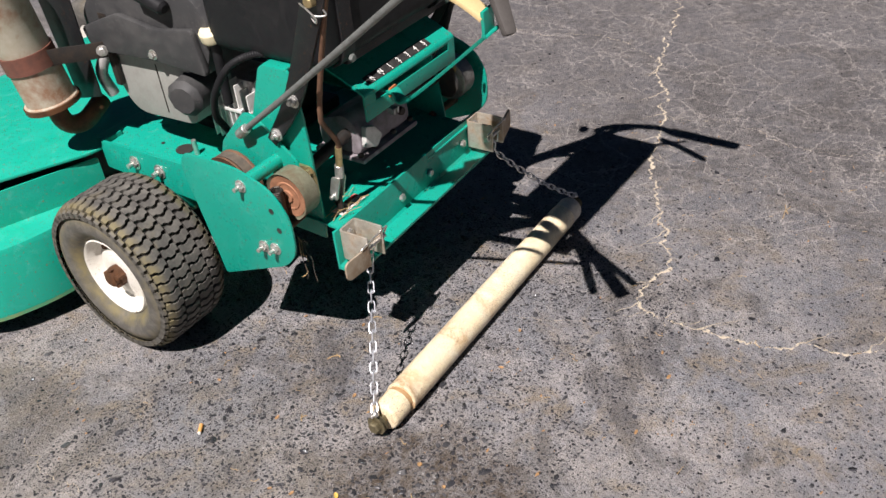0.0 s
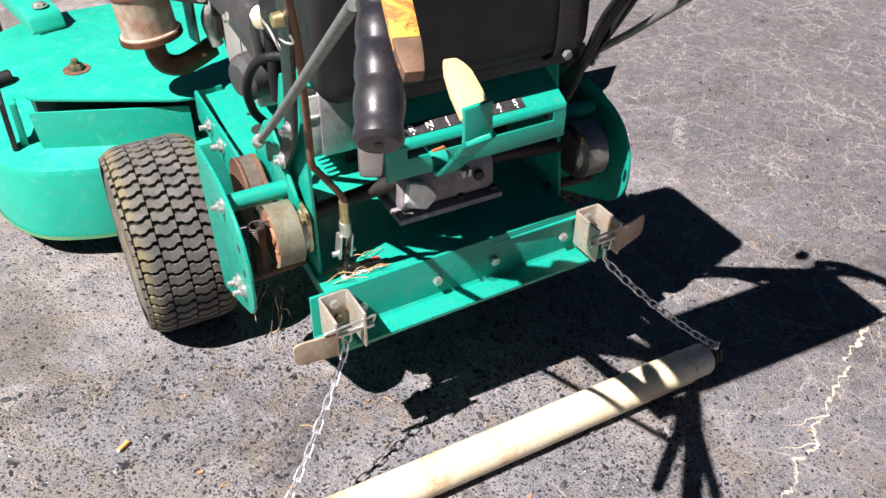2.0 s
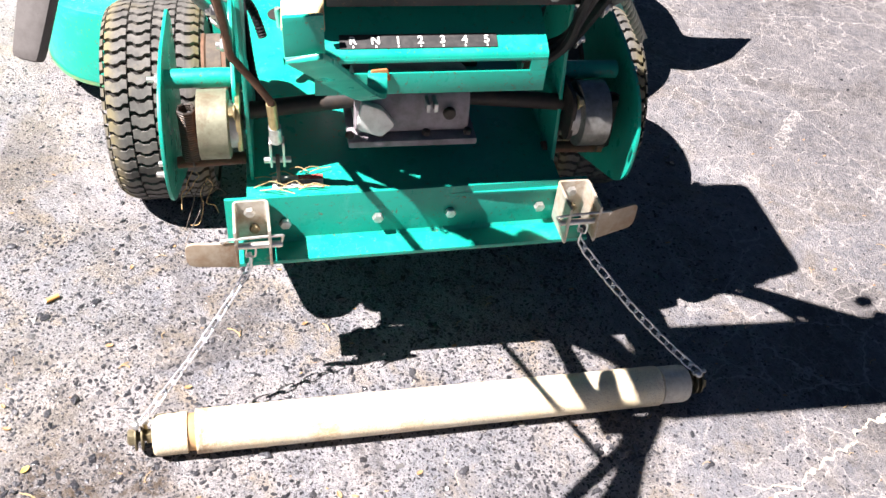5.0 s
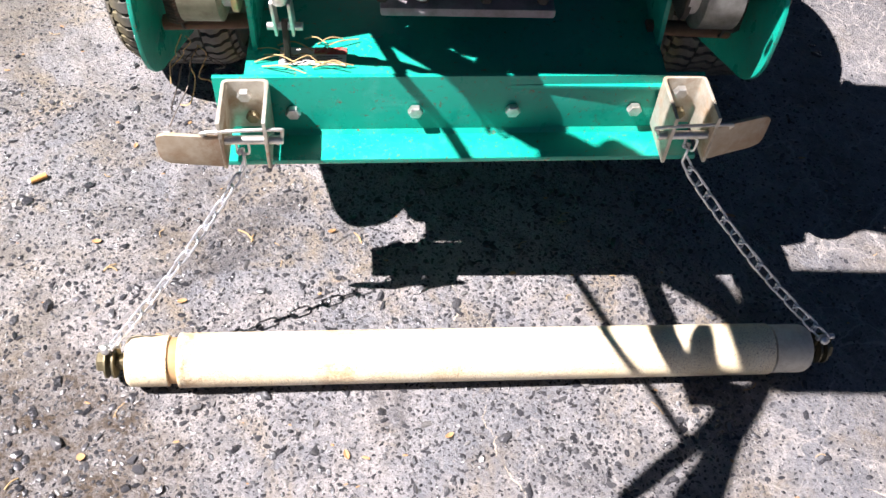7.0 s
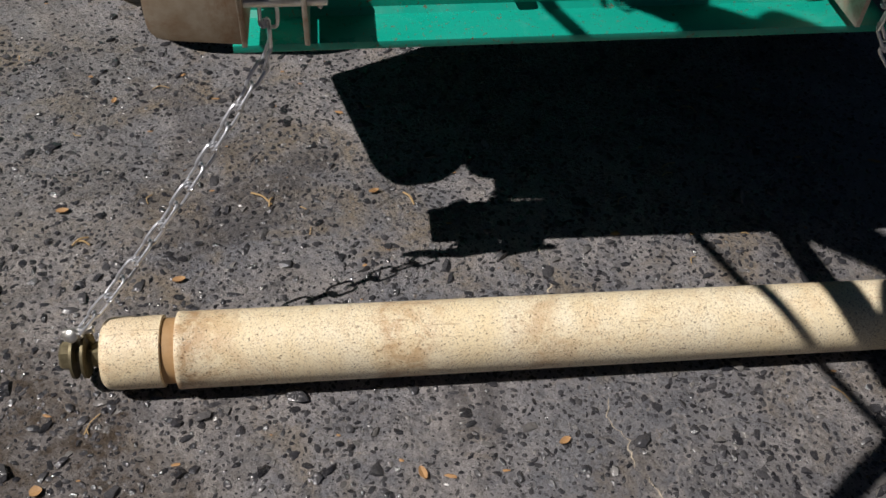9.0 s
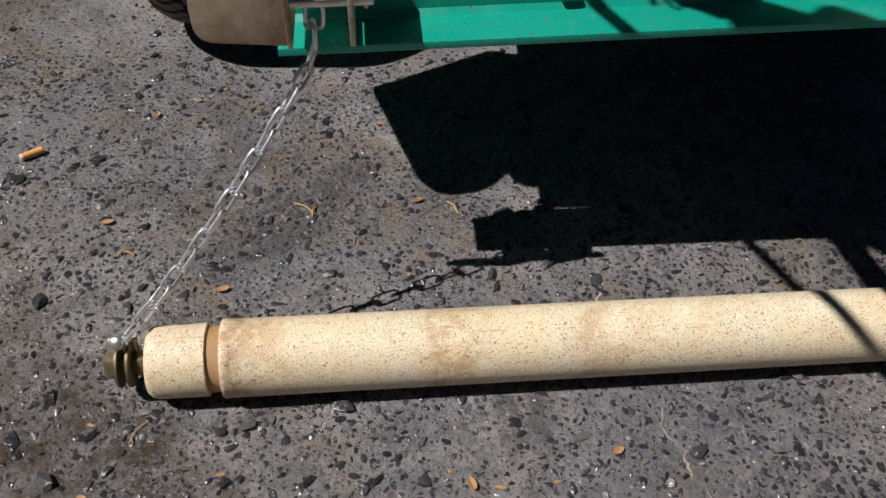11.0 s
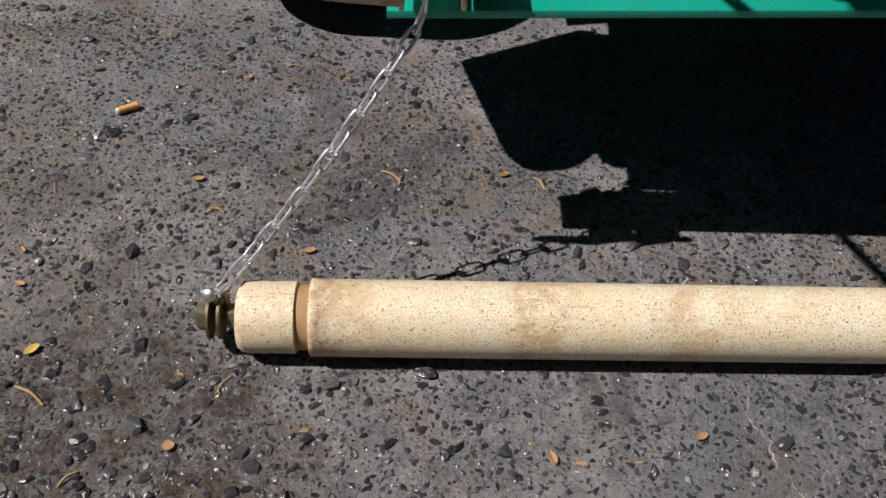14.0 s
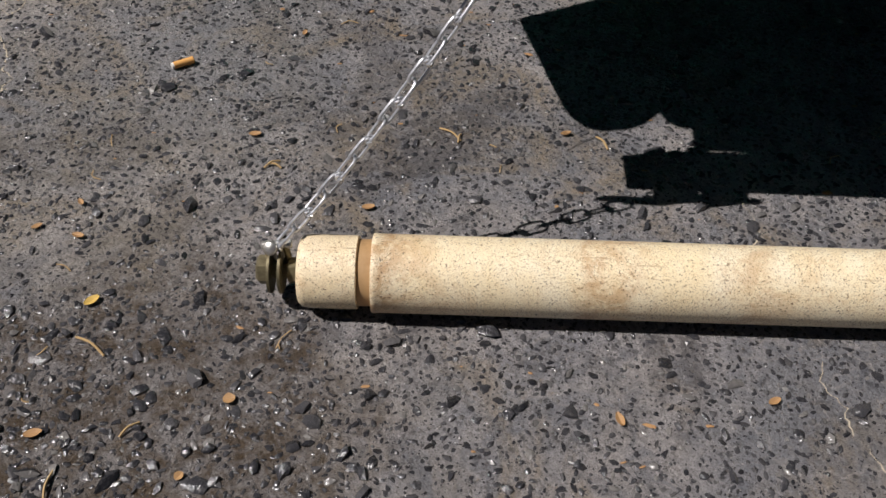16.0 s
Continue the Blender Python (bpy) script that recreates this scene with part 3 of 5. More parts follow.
def crack(ground, points, width, seed, twigs=True):
    """A thin wandering strip of sand that fills a crack, a hair above the asphalt, with short side cracks."""
    rng = random.Random(seed)
    pts = smooth_path([(x, y, 0) for x, y in points], 60)
    b = bmesh.new()
    rows, shift = [], Vector((seed * 3.1, 0, 0))
    for i, p in enumerate(pts):
        t = (pts[min(i + 1, len(pts) - 1)] - pts[max(i - 1, 0)]).normalized()
        side = Vector((-t.y, t.x, 0))
        q = p + side * (0.02 * noise.noise(p * 15.0 + shift) + 0.012 * noise.noise(p * 48.0 + shift) + 0.005 * noise.noise(p * 150.0))
        w = width * max(0.05, 0.45 + 0.9 * noise.noise(p * 60.0 - shift)) * rng.uniform(0.5, 1.2)
        rows.append((b.verts.new(q + side * w + Vector((0, 0, 0.0006))), b.verts.new(q - side * w * rng.uniform(0.4, 1.1) + Vector((0, 0, 0.0006)))))
        if twigs and rng.random() < 0.035:
            a = math.atan2(t.y, t.x) + rng.choice((-1, 1)) * rng.uniform(0.5, 1.3)
            L = rng.uniform(0.04, 0.14)
            line = [Vector((q.x + L * k / 9 * math.cos(a), q.y + L * k / 9 * math.sin(a), 0.0007)) for k in range(10)]
            line = [v + Vector((noise.noise(v * 40.0), noise.noise(v * 40.0 + shift), 0)) * 0.012 for v in line]
            ends = [(b.verts.new(v + Vector((0, width * 0.25 * (1 - k / 9.5), 0))), b.verts.new(v - Vector((0.0004, width * 0.2 * (1 - k / 9.5), 0)))) for k, v in enumerate(line)]
            for (c, d), (e, f) in zip(ends, ends[1:]):
                b.faces.new((c, d, f, e))
    for (a, c), (d, e) in zip(rows, rows[1:]):
        if rng.random() > 0.06:
            b.faces.new((a, c, e, d))
    part("sand_filled_crack", b, SAND, ground, "", False)


GROUND = build_ground()
crack(GROUND, [(2.76, 0.62), (2.05, 0.27), (1.6, 0.125), (1.37, 0.065), (1.13, -0.05), (0.94, -0.125), (0.768, -0.16), (0.6, -0.25), (0.44, -0.338), (0.32, -0.38), (0.235, -0.365), (0.18, -0.41)], 0.0068, 3)
crack(GROUND, [(0.18, -0.41), (0.183, -0.538), (0.216, -0.678), (0.281, -0.822), (0.33, -1.0)], 0.0056, 5)
crack(GROUND, [(0.18, -0.41), (0.09, -0.3), (0.03, -0.13), (0.01, 0.0)], 0.001, 8)
crack(GROUND, [(1.0, -0.09), (1.06, -0.3), (1.0, -0.5), (1.1, -0.75)], 0.0012, 11)
crack(GROUND, [(1.37, 0.065), (1.5, 0.3), (1.42, 0.6), (1.6, 0.9)], 0.0015, 12)
crack(GROUND, [(-0.62, -0.25), (-0.66, 0.0), (-0.72, 0.2), (-0.7, 0.4)], 0.0013, 14)

# ---- the mower, leaning a little to its left ----
LEANED = Matrix.Translation((-0.37, 0, 0)) @ pose(0, 0, 0, 0, -2.5, 0) @ Matrix.Translation((0.37, 0, 0))
MOWER = tagged(group_of("walk_behind_mower", None, LEANED), "green walk-behind mower with black engine, worn paint and turf tyres", "mower")


def build_wheel(x, y, z, out, name="rear_wheel"):
    """A turf wheel: tyre with lugs, white rim, hub. out: -1 faces left, 1 right."""
    w = group_of(name, MOWER, Matrix.Translation((x, y, z)) @ pose(0, 0, 0, 0, 90 * out, 0))
    R, half = 0.158, 0.0775
    prof = [(0.079, 0.052), (0.086, 0.06), (0.098, 0.07), (0.114, half), (0.13, 0.074), (0.145, 0.068), (0.153, 0.056), (0.157, 0.034), (R, 0.0)]
    prof = prof + [(r, -h) for r, h in prof[-2::-1]]
    part("tyre", lathe(prof, None, 72), RUBBER, w, "dusty black turf tyre")
    band = [(R + 0.0004 - (0.0 if abs(h) < 0.045 else ((abs(h) - 0.045) / 0.031) ** 2 * 0.0125), h) for h in (-0.07, -0.06, -0.05, -0.033, 0.0, 0.033, 0.05, 0.06, 0.07)]
    # dark band under the lugs paints the shade of the gaps
    part("tread_base", lathe(band, None, 72), GROOVE, w, "grooves coloured dark for the shade between the lugs")
    # lugs: bent bars across the tread, row by row
    verts, faces = [], []
    rows, cols, pitch = 48, 4, 0.0352
    for i in range(rows):
        for j in range(-1, cols + 1):
            c = (j - (cols - 1) / 2) * pitch
            a0 = 2 * math.pi * (i + 0.5 * (j % 2)) / rows
            base = len(verts)
            for layer, rr in ((0, -0.004), (1, 0.0072)):
                for u, da, wd in ((-0.93, 0.1, 0.3), (-0.55, 0.14, 0.34), (-0.25, -0.08, 0.34), (0.25, -0.12, 0.34), (0.55, 0.08, 0.34), (0.93, 0.06, 0.3)):
                    for side in (-1, 1):
                        h = max(min(c + u * pitch * 0.5, 0.077), -0.077)
                        ang = a0 + (2 * math.pi / rows) * (da + side * (wd if layer else wd + 0.05))
                        drop = 0.0 if abs(h) < 0.045 else ((abs(h) - 0.045) / 0.031) ** 2 * 0.013
                        r = R + rr - drop
                        verts.append((r * math.cos(ang), r * math.sin(ang), h))
            for k in range(5):
                o = base + 2 * k
                faces += [(o + 12, o + 13, o + 15, o + 14), (o, o + 2, o + 14, o + 12), (o + 1, o + 13, o + 15, o + 3)]
            faces += [(base, base + 12, base + 13, base + 1), (base + 10, base + 11, base + 23, base + 22)]
    me = bpy.data.meshes.new("tread")
    me.from_pydata(verts, [], faces)
    me.materials.append(RUBBER)
    tread = new("tread", me)
    tread.parent = w
    tagged(tread, "worn wavy tread lugs", "", "", "stuff")
    part("rim", lathe([(0.079, 0.05), (0.084, 0.058), (0.081, 0.062), (0.075, 0.058), (0.07, 0.044), (0.062, 0.037), (0.046, 0.04), (0.03, 0.047), (0.024, 0.047), (0.0, 0.047)], None, 56), RIMWHITE, w, "scuffed white steel rim")
    hub = lathe([(0, 0.045), (0.021, 0.045), (0.021, 0.058), (0.016, 0.061), (0.016, 0.07), (0.011, 0.073), (0, 0.073)], None, 20)
    for k in range(5):
        a = 2 * math.pi * k / 5
        hub = lathe([(0, 0.047), (0.006, 0.047), (0.006, 0.066), (0.003, 0.068), (0, 0.068)], Matrix.Translation((0.017 * math.cos(a), 0.017 * math.sin(a), 0)), 6, hub)
    part("hub", hub, OILYRUST, w, "greasy dark hub nut")
    for k, (a0, rr) in enumerate(((0.6, 0.058), (2.3, 0.054), (4.1, 0.06))):
        c0 = Vector((rr * math.cos(a0), rr * math.sin(a0), 0.0385))
        part("rim_slot", lathe([(0, 0), (0.0085, 0), (0.0085, 0.0012), (0, 0.0012)], Matrix.Translation(c0) @ pose(0, 0, 0, 0, 0, math.degrees(a0)) @ Matrix.Diagonal((0.7, 1.5, 1, 1)), 20), OILYRUST, w, "rust-stained slot in the rim")
    return w


build_wheel(-0.344, 0.436, 0.1645, -1)
build_wheel(0.388, 0.462, 0.133, 1)


def build_frame():
    """The engine plate, its side plates and the shields over the drive."""
    slope = pose(0, 0, 0, 2.3, 0, 0)
    p = plate(rounded([(-0.205, -0.0), (0.215, -0.0), (0.215, 0.66), (-0.205, 0.66)], 0.006), 0.005, Matrix.Translation((0, 0.0115, 0.283)) @ slope, 0.001)
    part("engine_plate", p, GREEN, MOWER, "green steel engine plate, scratched, with dust")
    for s, x in ((-1, -0.197), (1, 0.214)):
        if s < 0:
            edge = [(0.056, 0.25), (0.25, 0.258), (0.205, 0.40), (0.136, 0.573), (0.07, 0.573), (0.058, 0.5), (0.056, 0.45), (0.054, 0.31)]
        else:
            edge = [(0.07, 0.25), (0.25, 0.258), (0.22, 0.40), (0.162, 0.573), (0.11, 0.573), (0.104, 0.485), (0.08, 0.36), (0.072, 0.3)]
        side = plate(rounded(edge, [0.004, 0.01, 0.02, 0.014, 0.01, 0.01, 0.01, 0.01]), 0.005, at_x(x - 0.0025), 0.001)
        side = box((min(x, x - s * 0.03), 0.078, 0.569), (max(x, x - s * 0.03), 0.13, 0.5735), 0.0015, 2, side)
        part("side_plate", side, GREEN, MOWER)
        front = [(0.272, 0.4), (0.258, 0.431)] if s < 0 else [(0.312, 0.42), (0.26, 0.452)]
        back = [(0.228, 0.181), (0.236, 0.23)] if s < 0 else [(0.237, 0.181), (0.25, 0.23)]
        shield = plate(rounded(front + [(0.13, 0.434), (0.058, 0.408), (0.026, 0.36), (0.028, 0.292), (0.056, 0.257)] + back, [0.01, 0.02, 0.06, 0.03, 0.04, 0.03, 0.02, 0.012, 0.01]), 0.0045, at_x(-0.302 if s < 0 else 0.309), 0.001)
        sh = part("drive_shield", shield, GREEN, MOWER, "rounded green steel shield with bolts")
        xo = -0.302 if s < 0 else 0.3135
        for y, z in ((0.126, 0.4), (0.104, 0.284), (0.076, 0.288)):
            hex_bolt(sh, (xo, y, z), (s, 0, 0), 0.014, None, True, 0.009)
        for y, z in ((0.066, 0.367), (0.057, 0.331)):
            # no opening cut: a dark disc paints the shade inside each hole
            part("shield_hole", rod((xo - s * 0.001, y, z), (xo + s * 0.0006, y, z), 0.0055, None, 16), GROOVE, sh)
        part("spacer_tube", rod((-0.199 if s < 0 else 0.213, 0.124, 0.403), (s * 0.299, 0.124, 0.402), 0.0125, None, 20, 0.001), GREEN, MOWER)
        part("spacer_collar", rod((-0.2 if s < 0 else 0.214, 0.124, 0.403), (-0.211 if s < 0 else 0.224, 0.124, 0.403), 0.017, None, 20, 0.001), GREEN, MOWER)
        # the wall that joins the plate to the deck, with its turned-in end
        x = s * 0.222
        wall = plate(rounded([(0.3, 0.25), (0.63, 0.262), (0.63, 0.325), (0.3, 0.335)], [0.003, 0.003, 0.015, 0.003]), 0.005, at_x(x - 0.0025), 0.001)
        wall = box((min(x, x - s * 0.05), 0.625, 0.262), (max(x, x - s * 0.05), 0.63, 0.322), 0.001, 2, wall)
        fr = part("frame_wall", wall, GREEN, MOWER)
        for y, z in ((0.529, 0.298), (0.455, 0.297)):
            hex_bolt(fr, (x + s * 0.003, y, z), (s, 0, 0), 0.018, None, True, 0.011)
    arm = plate(rounded([(0.075, 0.375), (0.15, 0.352), (0.27, 0.368), (0.255, 0.41), (0.185, 0.482), (0.16, 0.48), (0.075, 0.41)], 0.012), 0.005, at_x(-0.214), 0.001)
    part("idler_bracket", arm, GREEN, MOWER)


build_frame()


def build_drive():
    """Gearbox, axle, drums and belts' pulleys."""
    g = group_of("gearbox", MOWER, Matrix.Translation((0, 0.012, 0)))
    b = bmesh.new()
    prof = rounded([(0.05, 0.345), (0.15, 0.345), (0.15, 0.4), (0.085, 0.424), (0.055, 0.4)], 0.022)
    b = plate(prof, 0.15, at_x(-0.063), 0.006)
    part("casing", b, GEARBOX, g, "grey cast gearbox with oil stains")
    part("flange", box((-0.072, 0.043, 0.334), (0.098, 0.16, 0.344), 0.003), GEARBOX, g)
    part("boss", rod((0.058, 0.05, 0.382), (0.058, 0.043, 0.382), 0.0085, 0.008, 16, 0.001), DARKSTEEL, g)
    for x in (0.026, 0.036):
        part("rib", box((x, 0.038, 0.39), (x + 0.005, 0.06, 0.402), 0.001), ALUMINIUM, g)
    for x in (-0.07, -0.03, 0.03, 0.085):
        hex_bolt(g, (x, 0.05, 0.347), (0, 0, 1), 0.01, DARKSTEEL, False)
    part("shift_arm", plate(rounded([(-0.062, 0.365), (-0.03, 0.352), (-0.012, 0.37), (-0.03, 0.395), (-0.056, 0.405)], 0.006), 0.012, at_y(0.052), 0.003), CASTWHITE, g, "pale metal shift arm")
    part("axle", rod((0.08, 0.095, 0.385), (0.28, 0.09, 0.367), 0.0115, None, 16), DARKSTEEL, MOWER)
    part("axle", rod((-0.06, 0.095, 0.385), (-0.27, 0.09, 0.367), 0.0115, None, 16), DARKSTEEL, MOWER)
    for s in (-1, 1):
        xd = -0.237 if s < 0 else 0.25
        # right drum takes a darker metal, the shade of that side put into colour
        worn = DRUM if s < 0 else SHADEDDRUM
        d = group_of("brake_drum", MOWER, Matrix.Translation((xd, 0.074, 0.366)) @ pose(0, 0, 0, 0, 90 * s, 0))
        part("band", lathe([(0, 0.012), (0.03, 0.012), (0.04, 0.016), (0.044, 0.02), (0.044, -0.016), (0.04, -0.018), (0, -0.018)], None, 40), worn, d, "worn drab brake drum")
        part("face", lathe([(0, 0.0155), (0.004, 0.0155), (0.0045, 0.0175), (0.011, 0.0175), (0.012, 0.0145), (0.022, 0.0145), (0.023, 0.016), (0.026, 0.016), (0.027, 0.0147), (0.039, 0.0165), (0.039, 0.013), (0, 0.0125)], None, 32), RUSTFACE, d, "rusted drum face")
        part("collar", lathe([(0, -0.016), (0.03, -0.016), (0.03, -0.028), (0, -0.028)], None, 28), ALUMINIUM, d)
        # dark steel on the right flange stands in for shade
        part("bearing_flange", plate(rounded([(0.045, 0.335), (0.125, 0.335), (0.125, 0.405), (0.045, 0.405)], 0.02), 0.006, at_x((-0.208 if s < 0 else 0.222) - 0.003), 0.0015), BRASS if s < 0 else DARKSTEEL, MOWER, "plated, greasy bearing flange, the right one darkened as shade")
        hex_bolt(MOWER, (-0.211 if s < 0 else 0.225, 0.052, 0.398), (s, 0, 0), 0.011, BRASS)
        p = group_of("belt_pulley", MOWER, Matrix.Translation((-0.24 if s < 0 else 0.256, 0.216, 0.35)) @ pose(0, 0, 0, 0, 90 * s, 0))
        part("sheave", lathe([(0, 0.008), (0.036, 0.008), (0.055, 0.016), (0.055, 0.012), (0.044, 0.0), (0.055, -0.012), (0.055, -0.016), (0.036, -0.008), (0, -0.008)], None, 44), RUSTROD, p, "rust-brown belt pulley")
        part("belt", lathe([(0.045, 0.006), (0.0545, 0.0095), (0.0545, -0.0095), (0.045, -0.006)], None, 44, None, True), OLDBELT, p)
        part("cross_shaft", rod((s * 0.205, 0.10, 0.292), (s * 0.294, 0.10, 0.288), 0.008, None, 14), RUSTROD, MOWER)
        xs = -0.272 if s < 0 else 0.282
        pts = [(xs + 0.0105 * math.cos(k * 0.9), 0.079 + 0.0105 * math.sin(k * 0.9), 0.388 - k * 0.0005) for k in range(157)]
        part("spring", tube(pts, 0.0019, 6, 1, False, None, 0.0, False), SPRINGSTEEL, MOWER, "dark coil spring")
        part("spring_hook", tube([(xs, 0.079, 0.311), (xs, 0.084, 0.3), (xs, 0.09, 0.289), (xs, 0.1, 0.286)], 0.0016, 6, 6), SPRINGSTEEL, MOWER)


build_drive()


def build_selector():
    """The gear selector: a folded green channel with a slot, its scale and the lever through it."""
    s = group_of("gear_selector", MOWER)
    x0, x1 = -0.116, 0.154
    lo, hi, y = 0.458, 0.51, -0.008
    # the face has a slot; it is made of the four strips round it
    f = box((x0, y, lo), (x1, y + 0.004, lo + 0.028), 0.001)
    f = box((x0, y, lo + 0.041), (x1, y + 0.004, hi - 0.006), 0.001, 2, f)
    f = box((x0, y, lo + 0.0275), (x0 + 0.03, y + 0.004, lo + 0.0415), 0.0, 1, f)
    f = box((x1 - 0.02, y, lo + 0.0275), (x1, y + 0.004, lo + 0.0415), 0.0, 1, f)
    part("slotted_face", f, GREEN, s)
    arc = [(y + 0.0005, hi - 0.0065), (y + 0.001, hi - 0.003), (y + 0.004, hi), (y + 0.036, hi + 0.016), (y + 0.082, hi + 0.036), (y + 0.082, hi + 0.032), (y + 0.036, hi + 0.012), (y + 0.0055, hi - 0.004), (y + 0.0045, hi - 0.0065)]
    part("top", plate(arc, x1 - x0, at_x(x0), 0.0), GREEN, s)
    part("end_cheek", plate([(y + 0.004, lo), (y + 0.08, lo + 0.045), (y + 0.08, hi + 0.031), (y + 0.006, hi - 0.004)], 0.004, at_x(x1 - 0.004), 0.0005), GREEN, s)
    tilt = math.degrees(math.atan2(0.016, 0.032))
    up = Matrix.Translation((0, y + 0.007, hi + 0.0022)) @ pose(0, 0, 0, tilt, 0, 0)
    d = plate(rounded([(-0.087, 0.002), (0.094, 0.002), (0.094, 0.02), (-0.087, 0.02)], 0.001), 0.0006, up, 0.0)
    scale = part("scale", d, DECALBLACK, s, "black scale with white gear letters R N 1 2 3 4 5")
    for k, ch in enumerate("RN12345"):
        cu = bpy.data.curves.new("letter", "FONT")
        cu.body, cu.size, cu.extrude, cu.align_x = ch, 0.014, 0.0002, "CENTER"
        cu.offset = 0.0003
        ob = new("letter", cu)
        ob.parent = scale
        ob.matrix_basis = up @ Matrix.Translation((-0.072 + 0.0256 * k, 0.0072, 0.0012))
        cu.materials.append(DECALWHITE)
        part("tick", box((-0.0005 - 0.072 + 0.0256 * k, 0.0025, 0.0006), (0.0012 - 0.072 + 0.0256 * k, 0.0055, 0.0012), 0.0, 1), DECALWHITE, scale).matrix_basis = up
    # the lever: a flat green bar that rises to the rear, with a yellow vinyl end
    L = group_of("shift_lever", MOWER)
    cl = [(-0.041, 0.03, 0.486), (-0.046, -0.016, 0.487), (-0.057, -0.056, 0.486), (-0.128, -0.258, 0.655), (-0.134, -0.27, 0.668), (-0.135, -0.27, 0.703)]
    b = strip(cl, [0.02, 0.022, 0.024, 0.03, 0.031, 0.031], 0.005, (1, 0.1, 0.0))
    part("flat_bar", b, GREEN, L, "bent flat green bar, chipped")
    b = strip([(-0.135, -0.2705, 0.69), (-0.134, -0.247, 0.703), (-0.129, -0.22, 0.71), (-0.126, -0.198, 0.712)], [0.033, 0.032, 0.027, 0.013], 0.008, (1, 0.1, 0.0), 0.003)
    part("vinyl_end", b, YELLOW, L, "pale yellow vinyl lever end")
    part("pivot_tab", plate(rounded([(-0.054, 0.476), (-0.03, 0.479), (-0.034, 0.494), (-0.053, 0.492)], 0.002), 0.003, at_y(-0.009), 0.0005), RUSTORANGE, L, "rusty orange tab in the slot")


def strip(line, width, thick, side, r=0.001, bm=None, steps=6):
    """A flat bar bent along a line; side is the direction of its width."""
    pts = smooth_path(line, steps)
    n = len(pts)
    wd = [width] * n if isinstance(width, (int, float)) else list(np.interp(np.linspace(0, 1, n), np.linspace(0, 1, len(width)), width))
    b = bmesh.new()
    rows = []
    for i, p in enumerate(pts):
        t = (pts[min(i + 1, n - 1)] - pts[max(i - 1, 0)]).normalized()
        s = Vector(side)
        s = (s - t * s.dot(t)).normalized()
        u = t.cross(s)
        h = wd[i] / 2
        rows.append([b.verts.new(p + s * a * h + u * c * thick / 2) for a, c in ((-1, -1), (1, -1), (1, 1), (-1, 1))])
    for p, q in zip(rows, rows[1:]):
        for k in range(4):
            b.faces.new((p[k], p[(k + 1) % 4], q[(k + 1) % 4], q[k]))
    b.faces.new(rows[0][::-1])
    b.faces.new(rows[-1])
    bmesh.ops.recalc_face_normals(b, faces=b.faces)
    bevel(b, r, 2, 50)
    return join(bm, b)


build_selector()


HITCH = Matrix.Translation((-0.232, 0.002, 0.288)) @ pose(0, 0, 0, 0, 0.2, 1.9) @ Matrix.Translation((0.232, -0.006, -0.3))


